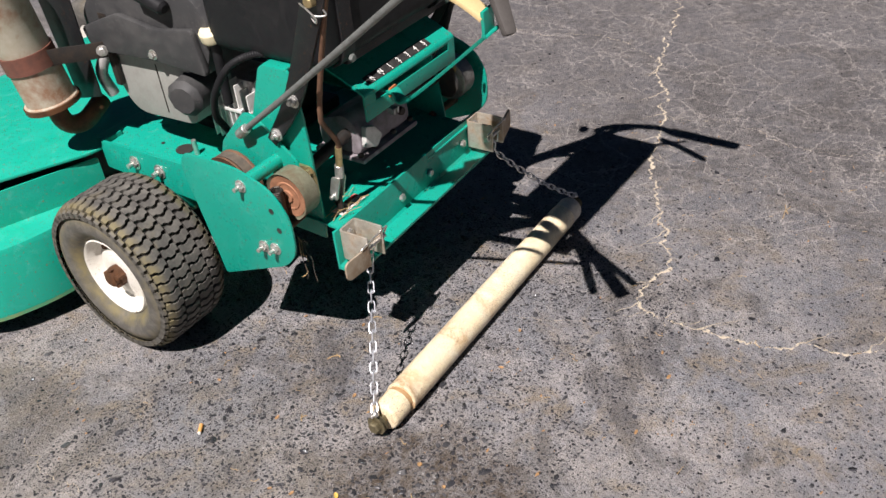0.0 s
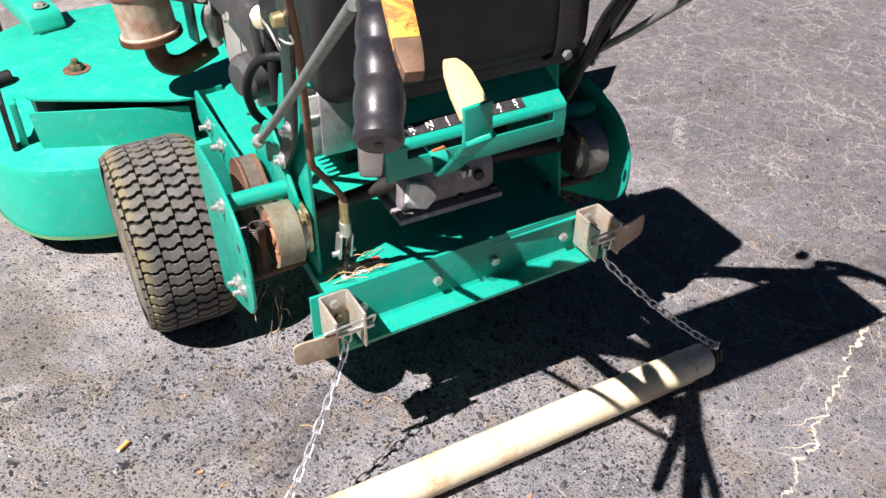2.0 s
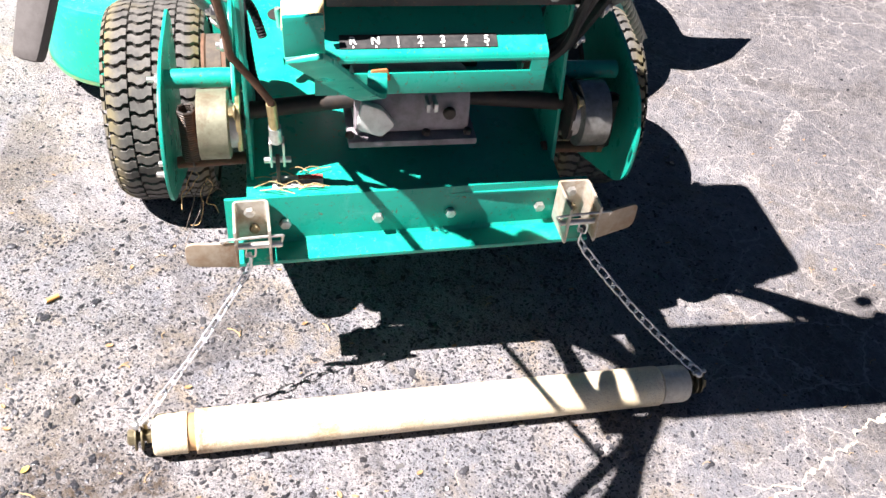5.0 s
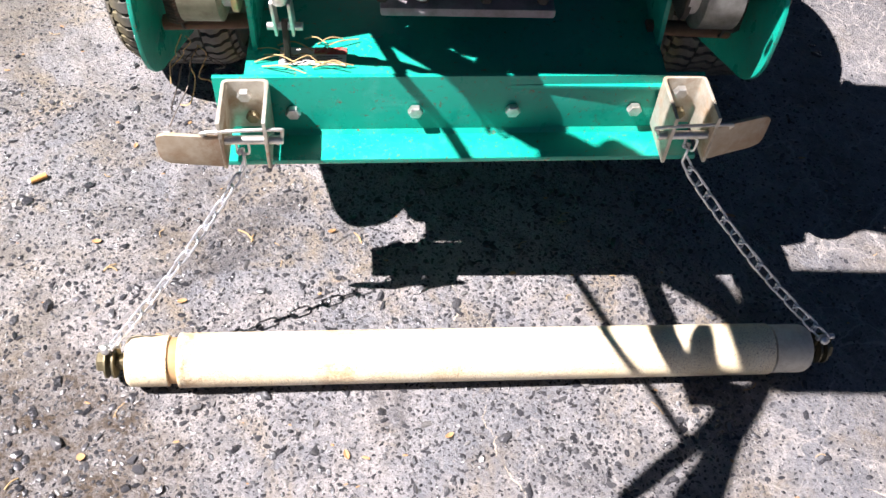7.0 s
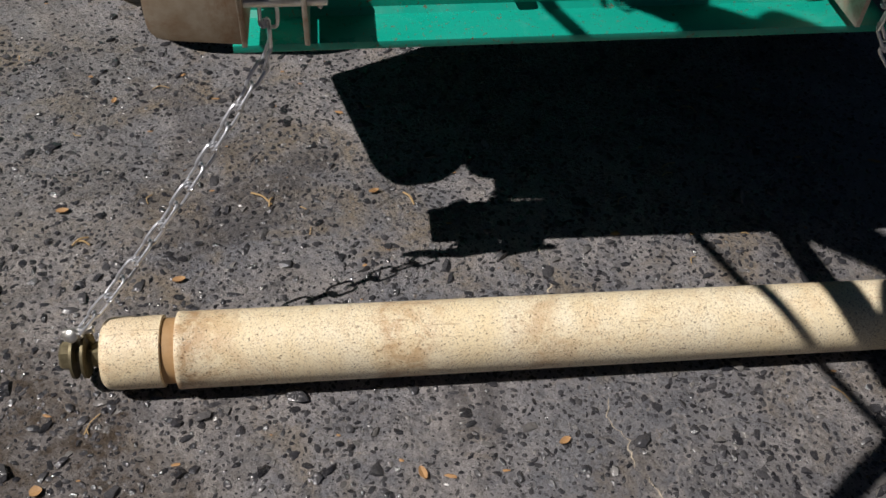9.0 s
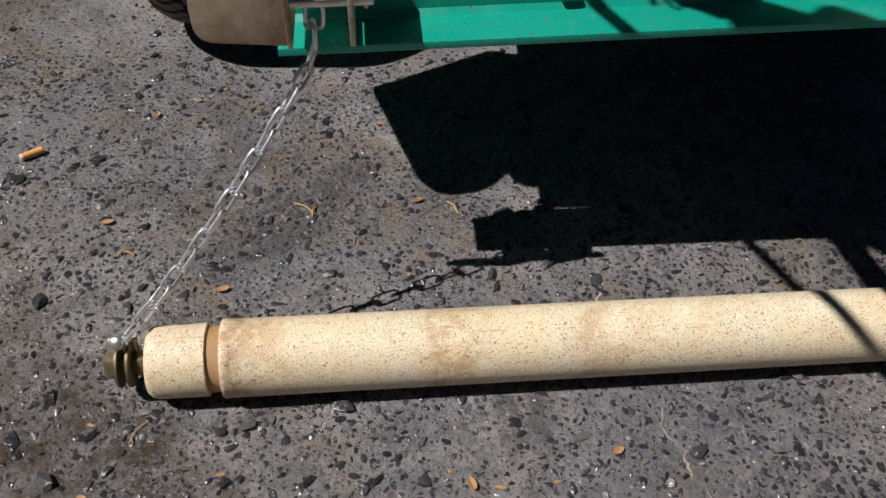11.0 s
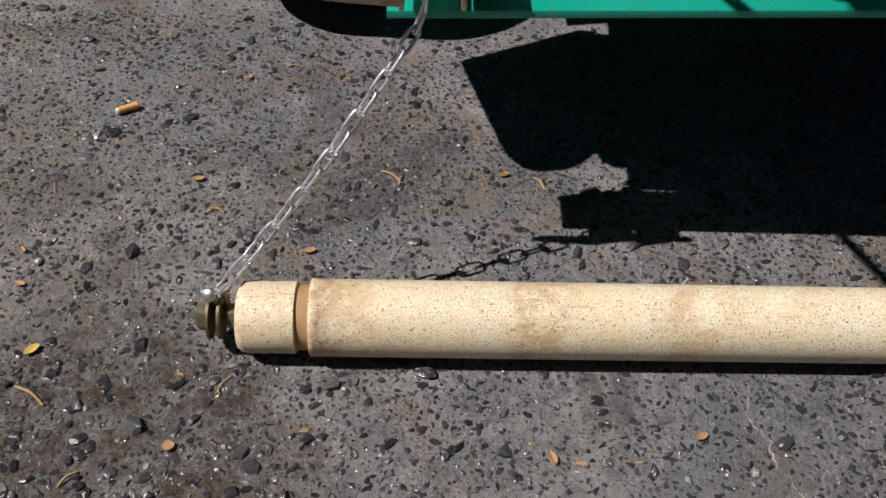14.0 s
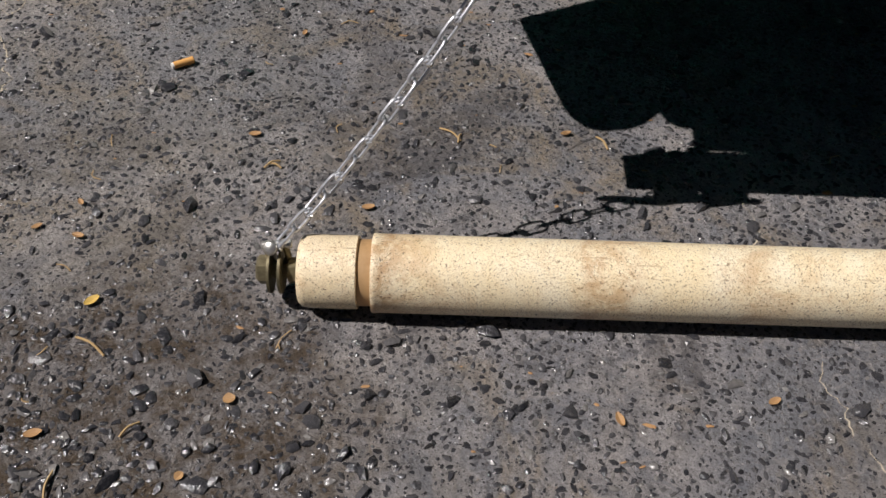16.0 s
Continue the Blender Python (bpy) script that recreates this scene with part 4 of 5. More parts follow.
def build_hitch():
    """The angle iron across the back with its two U brackets, tongues and pins."""
    h = group_of("rear_bracket", MOWER, HITCH)
    x0, x1, top, low, f = -0.232, 0.25, 0.312, 0.233, 0.006
    b = plate([(f, top), (f + 0.005, top), (f + 0.005, low), (-0.033, low), (-0.033, low + 0.006), (f - 0.004, low + 0.006), (f, low + 0.01)], x1 - x0, at_x(x0), 0.0006)
    part("angle_iron", b, GREEN, h, "green angle iron with rust on its edges")
    for x in (-0.158, -0.037, 0.061, 0.186):
        hex_bolt(h, (x, f, 0.27), (0, -1, 0), 0.0135, None, False)
    for s, xc in ((-1, -0.2), (1, 0.228)):
        u = group_of("u_bracket", h)
        w, t = 0.0225, 0.0036
        o = [(xc - w, -0.056), (xc - w, 0.005), (xc + w, 0.005), (xc + w, -0.056), (xc + w - t, -0.056), (xc + w - t, 0.005 - t), (xc - w + t, 0.005 - t), (xc - w + t, -0.056)]
        o = rounded(o, [0, 0.007, 0.007, 0, 0, 0.004, 0.004, 0])
        part("channel", plate(o, 0.0595, at_z(0.2525), 0.0006), BRACKETSTEEL, u, "dull zinc-plated U channel")
        hex_bolt(u, (xc - 0.002, 0.001, 0.298), (0, -1, 0), 0.0125, None, False)
        hex_bolt(u, (xc + 0.003, 0.001, 0.27), (0, -1, 0), 0.012, OLDBOLT, False)
        # the tongue: folded outwards from the open end of the channel and bent back a little
        hgt, back, z0 = (0.039, 3, 0.255) if s < 0 else (0.043, 14, 0.257)
        o = rounded([(0, 0), (0.06, 0.004), (0.06, hgt + 0.002), (0, hgt)], [0.002, 0.013, 0.012, 0.002])
        o = [(s * px, pz) for px, pz in o]
        fold = Matrix.Translation((xc + s * (w - 0.001), -0.052, z0)) @ pose(0, 0, 0, 0, 0, s * back)
        part("tongue", plate(o, 0.004, fold @ at_y(0), 0.0007), TONGUE, u, "rounded flat steel tongue, tarnished")
        part("fold", plate(rounded([(-0.056, z0), (-0.03, z0), (-0.028, z0 + hgt), (-0.056, z0 + hgt)], 0.002), 0.0038, at_x(xc + s * (w - 0.002) - 0.0019), 0.0006), TONGUE, u)
        # the pin and its wire bail
        part("pin", rod((xc - 0.031, -0.047, 0.282), (xc + 0.036, -0.047, 0.282), 0.0044, None, 14, 0.0008), ZINC, u)
        part("wire_bail", tube([(xc - 0.03, -0.046, 0.282), (xc - 0.034, -0.052, 0.292), (xc - 0.033, -0.055, 0.3), (xc + 0.03, -0.054, 0.302), (xc + 0.036, -0.052, 0.297), (xc + 0.034, -0.047, 0.284), (xc + 0.03, -0.047, 0.276)], 0.0018, 8, 6), ZINC, u)
    hex_bolt(h, (-0.205, 0.011, 0.298), (0, 1, 0), 0.013)
    hex_bolt(h, (0.22, 0.011, 0.298), (0, 1, 0), 0.013)
    # a warning decal on the plate and the grass caught on it
    part("warning_decal", box((-0.172, 0.034, 0.2897), (-0.106, 0.06, 0.2905), 0.0, 1), DECALWHITE, MOWER, "worn warning decal, unreadable")
    part("warning_decal_band", box((-0.138, 0.05, 0.2906), (-0.106, 0.06, 0.2911), 0.0, 1), DECALRED, MOWER)
    for k in range(5):
        part("print_line", box((-0.168, 0.036 + 0.0026 * k, 0.2906), (-0.147 + 0.003 * (k % 3), 0.037 + 0.0026 * k, 0.2909), 0.0, 1), DECALBLACK, MOWER)
        part("print_line", box((-0.136, 0.036 + 0.0026 * k, 0.2906), (-0.114 + 0.004 * (k % 2), 0.037 + 0.0026 * k, 0.2909), 0.0, 1), DECALBLACK, MOWER)


build_hitch()


def build_deck():
    """The mower deck: a skirted pan with a raised middle, slot and caster arm."""
    d = group_of("cutting_deck", MOWER)
    out = [(-0.42, 0.625), (-0.545, 0.675), (-0.6, 0.76), (-0.63, 0.9), (-0.635, 1.1), (-0.6, 1.3), (-0.45, 1.42), (0.45, 1.42), (0.6, 1.3), (0.635, 1.1), (0.63, 0.9), (0.6, 0.76), (0.5, 0.66), (0.4, 0.625)]
    o = rounded(out, 0.08, 6)
    b = bmesh.new()
    rings = []
    for inset, z in ((0.0, 0.055), (0.0, 0.196), (0.004, 0.207), (0.012, 0.211)):
        rings.append([b.verts.new((x * (1 - inset / 0.6), 1.02 + (y - 1.02) * (1 - inset / 0.4), z)) for x, y in o])
    n = len(o)
    for p, q in zip(rings, rings[1:]):
        for k in range(n):
            b.faces.new((p[k], p[(k + 1) % n], q[(k + 1) % n], q[k]))
    b.faces.new(rings[-1])
    part("shell", b, DECKGREEN, d, "faded green deck shell, scuffed along its rim")
    edge = bmesh.new()
    lo = [edge.verts.new((x * 1.0025, 1.02 + (y - 1.02) * 1.004, 0.0545)) for x, y in o]
    hi = [edge.verts.new((x * 1.0025, 1.02 + (y - 1.02) * 1.004, 0.063)) for x, y in o]
    for k in range(n):
        edge.faces.new((lo[k], lo[(k + 1) % n], hi[(k + 1) % n], hi[k]))
    part("skirt_edge", edge, GRASSEDGE, d, "lower rim stained yellow-green by grass")
    up = rounded([(-0.245, 0.63), (-0.505, 0.765), (-0.53, 1.0), (-0.28, 1.13), (0.3, 1.13), (0.53, 1.0), (0.5, 0.76), (0.25, 0.63)], 0.03)
    part("top_plate", plate(up, 0.006, at_z(0.302), 0.0015), DECKGREEN, d, "faded green top plate with scratches")
    a, c = Vector((-0.235, 0.66, 0)), Vector((-0.5, 0.765, 0))
    L = (c - a).length
    part("front_panel", plate(rounded([(0, 0.2), (L, 0.205), (L + 0.008, 0.287), (0, 0.287)], 0.006), 0.004, Matrix.Translation(a - Vector((0, 0.02, 0))) @ pose(0, 0, 0, 0, 0, math.degrees(math.atan2(c.y - a.y, c.x - a.x))) @ at_y(0), 0.001), DECKGREEN, d, "upright green panel below a dark slot")
    inner = plate([(-0.2, 0.67), (-0.49, 0.79), (-0.5, 1.0), (0.5, 1.0), (0.48, 0.79), (0.2, 0.67)], 0.09, at_z(0.21), 0.0)
    part("inner_housing", inner, BLACKPAINT, d)
    part("cover_washer", lathe([(0, 0.3085), (0.026, 0.3085), (0.026, 0.3095), (0, 0.3095)], Matrix.Translation((-0.4, 0.846, 0)), 24), RUSTROD, d, "rusted hole round a spindle bolt")
    nut = lathe([(0, 0.3095), (0.015, 0.3095), (0.015, 0.318), (0.0125, 0.321), (0.007, 0.321), (0.007, 0.33), (0, 0.331)], Matrix.Translation((-0.4, 0.846, 0)), 6)
    part("spindle_nut", nut, OLDBOLT, d, "tall rusty spindle nut")
    part("latch_plate", box((-0.535, 0.77, 0.21), (-0.522, 0.8, 0.3), 0.003), DECKGREEN, d)
    part("latch_arm", plate(rounded([(0.755, 0.212), (0.785, 0.214), (0.8, 0.27), (0.86, 0.3), (0.85, 0.325), (0.785, 0.3)], 0.006), 0.01, at_x(-0.552), 0.002), BLACKPAINT, d, "black latch arm")
    part("latch_knob", rod((-0.556, 0.85, 0.312), (-0.515, 0.856, 0.316), 0.015, None, 16, 0.003), BLACK, d, "black latch knob")
    part("label", box((-0.618, 0.98, 0.2118), (-0.556, 1.08, 0.2124), 0.0, 1), DECALWHITE, d, "bleached white label, unreadable")
    part("caster_arm", plate(rounded([(1.04, 0.309), (1.62, 0.33), (1.66, 0.36), (1.62, 0.385), (1.06, 0.345)], 0.012), 0.07, Matrix.Translation((-0.455, 1.05, 0)) @ pose(0, 0, 0, 0, 0, 12) @ Matrix.Translation((0, -1.05, 0)) @ at_x(0), 0.004), DECKGREEN, d, "green caster arm")
    for y in (1.1, 1.17):
        hex_bolt(d, (-0.425, y, 0.35), (0, 0, 1), 0.02)
    w = group_of("caster_wheel", MOWER, Matrix.Translation((-0.56, 1.66, 0.132)) @ pose(0, 0, 0, 0, -90, 0))
    part("caster_tyre", lathe([(0.05, 0.035), (0.1, 0.045), (0.122, 0.035), (0.13, 0.0), (0.122, -0.035), (0.1, -0.045), (0.05, -0.035)], None, 40, None, True), RUBBER, w, "black caster tyre")
    part("caster_hub", lathe([(0, 0.03), (0.055, 0.034), (0.055, -0.034), (0, -0.03)], None, 24), RIMWHITE, w)
    w2 = copy_thing(w, Matrix.Translation((0.5, 1.66, 0.095)) @ pose(0, 0, 0, 0, -90, 0))
    part("discharge_chute", plate(rounded([(0.58, 0.81), (0.68, 0.79), (0.79, 0.845), (0.894, 0.952), (0.76, 0.95), (0.71, 0.955), (0.72, 1.1), (0.66, 1.25), (0.58, 1.25)], [0.01, 0.03, 0.03, 0.004, 0.02, 0.02, 0.05, 0.05, 0.01]), 0.008, Matrix.Translation((0, 0, 0.17)), 0.001), BLACK, d, "black discharge chute")


def build_rope():
    """A short laid rope of three strands."""
    r = tagged(group_of("lifting_rope", None, LEANED), "dirty white laid rope hanging beside the deck", "rope")
    a, b = Vector((0.361, 0.33, 0.429)), Vector((0.426, 0.33, 0.327))
    m, d = along(a, b), (b - a).length
    for k in range(3):
        ph = 2 * math.pi * k / 3
        part("strand", tube([m @ Vector((0.0042 * math.cos(ph + z * 210), 0.0042 * math.sin(ph + z * 210), z)) for z in np.linspace(0, d, 60)], 0.0046, 8, 1, False, None, 0.0, False), ROPE, r)


build_deck()
build_rope()


def build_engine():
    e = group_of("engine", MOWER)
    b = plate(rounded([(0.37, 0.388), (0.56, 0.38), (0.6, 0.5), (0.585, 0.54), (0.36, 0.54)], [0.03, 0.045, 0.03, 0.005, 0.005]), 0.16, at_x(-0.166), 0.014)
    part("side_cover", b, ENGINEGREY, e, "light grey engine side cover")
    part("seam", box((-0.1672, 0.452, 0.4), (-0.165, 0.4545, 0.5), 0.0, 1), DARKSTEEL, e)
    part("carburettor_arm", box((-0.18, 0.56, 0.44), (-0.168, 0.575, 0.51), 0.003), DARKSTEEL, e)
    part("intake_elbow", tube([(-0.16, 0.6, 0.5), (-0.18, 0.612, 0.46), (-0.17, 0.61, 0.41)], 0.012, 12, 6), ALUMINIUM, e)
    top = plate(rounded([(0.26, 0.6), (0.3, 0.505), (0.42, 0.513), (0.6, 0.505), (0.63, 0.57), (0.58, 0.63), (0.3, 0.66)], [0.02, 0.02, 0.01, 0.02, 0.03, 0.05, 0.03]), 0.33, at_x(-0.176), 0.012)
    part("fan_cover", top, FANCOVER, e, "matt black fan cover, dusty")
    part("recoil_housing", rod((-0.02, 0.44, 0.63), (-0.02, 0.44, 0.7), 0.13, 0.105, 36, 0.012), BLACK, e)
    part("cover_ridge", plate(rounded([(0.285, 0.514), (0.42, 0.521), (0.6, 0.512), (0.618, 0.556), (0.5, 0.6), (0.4, 0.585), (0.3, 0.6)], 0.012), 0.014, at_x(-0.189), 0.006), FANCOVER, e)
    part("cover_shoulder", plate(rounded([(0.3, 0.61), (0.42, 0.6), (0.5, 0.615), (0.6, 0.575), (0.59, 0.66), (0.3, 0.69)], 0.01), 0.3, at_x(-0.165), 0.02), FANCOVER, e)
    part("cover_slot", box((-0.1768, 0.545, 0.575), (-0.17, 0.57, 0.588), 0.002), DARKSTEEL, e)
    hex_bolt(e, (-0.189, 0.418, 0.535), (-1, 0, 0), 0.012)
    hex_bolt(e, (-0.176, 0.585, 0.528), (-1, 0, 0), 0.011)
    part("oil_filter", rod((-0.204, 0.352, 0.462), (-0.1, 0.38, 0.464), 0.037, 0.04, 10, 0.011), FANCOVER, e, "dusty black oil filter")
    part("starter_handle", rod((-0.188, 0.35, 0.63), (-0.188, 0.425, 0.655), 0.013, 0.015, 14, 0.005), BLACK, e, "black starter handle")
    c = box((-0.06, 0.3, 0.3), (0.15, 0.6, 0.325), 0.004)
    c = box((-0.05, 0.32, 0.32), (0.13, 0.58, 0.42), 0.015, 2, c)
    part("crankcase", c, DARKSTEEL, e)
    part("fin_base", box((-0.108, 0.262, 0.345), (-0.03, 0.385, 0.475), 0.008), ALUMINIUM, e, "pale cast cylinder side")
    for k in range(9):
        part("cooling_fin", box((-0.128, 0.266 + 0.0135 * k, 0.35), (-0.106, 0.2695 + 0.0135 * k, 0.486 - 0.008 * abs(k - 4)), 0.001), CASTWHITE, e)
    part("cast_rib", box((-0.13, 0.264, 0.414), (-0.108, 0.381, 0.421), 0.0015), CASTWHITE, e)
    part("oil_cap", lathe([(0, 0), (0.02, 0), (0.022, 0.004), (0.022, 0.017), (0.018, 0.022), (0, 0.023)], Matrix.Translation((-0.168, 0.266, 0.582)) @ pose(0, 0, 0, 0, -12, 0), 24), CREAMCAP, e, "cream ribbed oil cap")
    part("filler_neck", rod((-0.168, 0.27, 0.46), (-0.168, 0.266, 0.583), 0.009, None, 14), BLACK, e)
    part("corrugated_hose", tube([(-0.17, 0.13, 0.578), (-0.185, 0.16, 0.579), (-0.209, 0.195, 0.562), (-0.219, 0.235, 0.51), (-0.208, 0.262, 0.455), (-0.188, 0.27, 0.42), (-0.175, 0.262, 0.38)], 0.006, 12, 18, False, None, 0.16), BLACK, e, "black corrugated hose")
    # holes as flat dark discs, the shade of their depth painted on
    part("plate_hole", lathe([(0, 0), (0.019, 0), (0.019, 0.0012), (0, 0.0012)], Matrix.Translation((-0.15, 0.46, 0.3069)) @ pose(0, 0, 0, 2.3, 0, 0), 24), GROOVE, e)
    part("plate_hole", lathe([(0, 0), (0.004, 0), (0.004, 0.0008), (0, 0.0008)], Matrix.Translation((-0.155, 0.52, 0.3091)) @ pose(0, 0, 0, 2.3, 0, 0), 14), GROOVE, e)
    part("stud", rod((-0.15, 0.425, 0.304), (-0.153, 0.423, 0.338), 0.005, None, 12), ZINC, e)
    m = group_of("muffler", MOWER)
    a, t = Vector((-0.272, 0.66, 0.418)), Vector((-0.3, 0.685, 0.72))
    can = lathe([(0, 0), (0.03, 0), (0.046, 0.006), (0.053, 0.01), (0.053, 0.018), (0.048, 0.02), (0.048, 0.24), (0.053, 0.25), (0.048, 0.262), (0, 0.275)], along(a, t), 36)
    part("can", can, MUFFLER, m, "heat-stained grey and rusty muffler can")
    part("lower_rim", lathe([(0.049, 0.004), (0.0555, 0.006), (0.0555, 0.016), (0.049, 0.018)], along(a, t), 36, None, True), OILYRUST, m)
    part("tail_elbow", tube([(-0.272, 0.66, 0.42), (-0.27, 0.655, 0.39), (-0.255, 0.65, 0.372), (-0.225, 0.645, 0.37), (-0.17, 0.66, 0.385)], 0.019, 16, 8), OILYRUST, m, "rusted exhaust elbow")
    part("clamp_band", lathe([(0.0485, 0.09), (0.0515, 0.09), (0.0515, 0.125), (0.0485, 0.125)], along(a, t), 36, None, True), CLAMPRUST, m, "rust-red clamp band")
    part("clamp_strap", strip([(-0.305, 0.636, 0.525), (-0.26, 0.615, 0.525), (-0.215, 0.58, 0.522), (-0.185, 0.56, 0.52)], 0.032, 0.003, (0, 0, 1)), DARKSTEEL, m)
    hex_bolt(m, (-0.195, 0.563, 0.52), (-0.6, -0.8, 0), 0.013)
    part("heat_shield", plate(rounded([(0.6, 0.42), (0.68, 0.4), (0.72, 0.75), (0.6, 0.75)], 0.006), 0.003, at_x(-0.205), 0.0005), BLACKPAINT, m, "black heat shield")
    # fuel tank
    k = box((-0.185, 0.004, 0.57), (0.195, 0.265, 0.89), 0.03, 5)
    tank = part("fuel_tank", k, BLACK, MOWER, "black moulded fuel tank")
    for x in (-0.125, 0.15):
        part("tank_strap", strip([(x, 0.03, 0.56), (x, 0.003, 0.585), (x, -0.001, 0.66), (x, -0.001, 0.79)], 0.03, 0.004, (1, 0, 0)), BLACKPAINT, tank)
        hex_bolt(tank, (x, 0.0, 0.578), (0, -1, 0), 0.012, GREYROD, False)
    part("tank_tray", box((-0.1, 0.03, 0.548), (0.205, 0.26, 0.569), 0.003), BLACKPAINT, MOWER)
    part("cross_member", box((-0.06, 0.165, 0.5), (0.21, 0.17, 0.548), 0.001), GREEN, MOWER)


build_engine()


def build_handles():
    """The handlebars, levers, rods and cables that rise to the rear."""
    h = group_of("handlebar", MOWER)
    for s, x in ((-1, 0.0), (1, 0.01)):
        part("upright", strip([(s * 0.213 + x, 0.125, 0.44), (s * 0.216 + x, 0.05, 0.54), (s * 0.238 + x, -0.05, 0.721), (s * 0.26 + x, -0.16, 0.93), (s * 0.262 + x, -0.2, 0.975)], [0.02, 0.034, 0.04, 0.04, 0.04] if s < 0 else [0.018, 0.022, 0.024, 0.024, 0.024], 0.006, (0, 1, 0.55), 0.001), BLACKPAINT, h, "black flat handle upright")
        hex_bolt(h, (s * 0.219 + x, 0.05, 0.534), (s, 0, 0), 0.014, None, True, 0.005)
        hex_bolt(h, (s * 0.216 + x, 0.108, 0.458), (s, 0, 0), 0.014, None, True, 0.005)
        rise, aside = (0.07, 0.03) if s > 0 else (0.0, 0.0)
        g = Vector((s * 0.314 + x + aside, -0.468, 0.815 + rise))
        d = Vector((-s * 0.372, 0.749, 0.548)).normalized()
        prof = [(0, 0), (0.0125, 0), (0.0155, 0.003), (0.0158, 0.008)]
        for k in range(5):
            z = 0.012 + 0.025 * k
            prof += [(0.0148, z), (0.0146, z + 0.004), (0.0158, z + 0.009), (0.016, z + 0.017), (0.0152, z + 0.0245)]
        prof += [(0.0135, 0.14), (0, 0.14)]
        gr = part("grip", lathe(prof, along(g, g + d), 28), GRIPBLACK, h, "glossy black ribbed rubber grip")
        part("grip_hole", lathe([(0, -0.0006), (0.003, -0.0006), (0.003, 0.001), (0, 0.001)], along(g, g + d), 12), DARKSTEEL, gr)
        part("bar", tube([g + d * 0.12, g + d * 0.2, (s * 0.235 + x + aside, -0.27, 0.955 + rise), (s * 0.25 + x, -0.16, 0.95 + rise * 0.5), (s * 0.255 + x, -0.11, 0.9)], 0.0125, 14, 8), BLACKPAINT, h)
        ld = Vector((-s * 0.261, 0.471, 0.842)).normalized()
        l0 = Vector((s * 0.29 + x + aside, -0.395, 0.762)) - ld * 0.016
        part("brake_lever", strip([l0, l0 + ld * 0.06, l0 + ld * 0.146, l0 + ld * 0.206 + Vector((0, 0.02, 0))], [0.016, 0.023, 0.022, 0.02], 0.011, (1, 0.35 * s, 0), 0.004), GREYLEVER, h, "grey rubber-sleeved brake lever")
        y0 = Vector((s * 0.295 + x + aside, -0.478, 0.861 + rise))
        yd = Vector((-s * 0.235, 0.88, 0.413)).normalized()
        part("drive_lever", strip([y0, y0 + yd * 0.03, y0 + yd * 0.12, y0 + yd * 0.2], [0.012, 0.0175, 0.0185, 0.018], 0.008, (1, 0.2 * s, 0), 0.0025), WORNYELLOW, h, "worn yellow presence lever over the grip")
        part("bare_tip", strip([y0 - yd * 0.002, y0 + yd * 0.012, y0 + yd * 0.024], [0.0115, 0.0155, 0.017], 0.0092, (1, 0.2 * s, 0), 0.0025), TIPBROWN, h, "tip worn to brown metal")
    con = plate(rounded([(-0.215, -0.30), (0.22, -0.30), (0.225, -0.12), (-0.22, -0.12)], 0.02), 0.05, at_z(0.925), 0.008)
    part("console", con, BLACKPAINT, h, "black control console between the handles")
    part("console_knob", rod((0.21, -0.085, 0.96), (0.21, -0.085, 0.985), 0.013, None, 14, 0.003), BLACK, h)
    for s, x in ((-1, 0.0), (1, 0.01)):
        part("brake_rod", tube([(s * 0.226 + x, 0.177, 0.454), (s * 0.243 + x, 0.0, 0.586), (s * 0.277 + x + (0.02 if s > 0 else 0.0), -0.347, 0.851 + (0.06 if s > 0 else 0.0))], 0.0054, 12, 4), GREYROD, h, "dull grey brake rod")
        part("rod_end", rod((s * 0.226 + x, 0.19, 0.444), (s * 0.229 + x, 0.165, 0.463), 0.009, None, 10, 0.001), ZINC, h)
    b = tube([(-0.245, -0.09, 0.76), (-0.229, -0.055, 0.688), (-0.212, -0.005, 0.56), (-0.208, 0.008, 0.507), (-0.2, 0.012, 0.49), (-0.172, 0.016, 0.445), (-0.166, 0.022, 0.425), (-0.164, 0.028, 0.392)], 0.0045, 12, 6)
    part("shift_rod", b, RUSTROD, h, "rust-brown bent control rod")
    part("brass_sleeve", rod((-0.1665, 0.021, 0.43), (-0.164, 0.029, 0.385), 0.0062, None, 14), BRASS, h)
    cl = rod((-0.164, 0.029, 0.392), (-0.163, 0.033, 0.366), 0.008, None, 12, 0.001)
    for x in (-0.171, -0.155):
        cl = plate(rounded([(0.026, 0.368), (0.044, 0.368), (0.057, 0.325), (0.04, 0.318)], 0.005), 0.003, at_x(x - 0.0015), 0.0006, cl)
    part("clevis", cl, ZINC, h, "zinc clevis")
    part("clevis_pin", rod((-0.18, 0.047, 0.327), (-0.146, 0.047, 0.327), 0.004, None, 12), ZINC, h)
    part("clevis_arm", plate(rounded([(0.04, 0.34), (0.056, 0.33), (0.05, 0.29), (0.036, 0.29)], 0.004), 0.005, at_x(-0.1655), 0.0005), DARKSTEEL, h)
    part("hair_pin", tube([(-0.262, -0.045, 0.724), (-0.256, -0.054, 0.712), (-0.253, -0.063, 0.7), (-0.249, -0.058, 0.692), (-0.247, -0.05, 0.7), (-0.243, -0.062, 0.7), (-0.238, -0.07, 0.702), (-0.24, -0.067, 0.71)], 0.0014, 8, 6), ZINC, h, "bright wire hair pin")
    part("pivot_boss", rod((-0.236, -0.05, 0.721), (-0.252, -0.05, 0.721), 0.009, 0.008, 14, 0.001), BRASS, h)
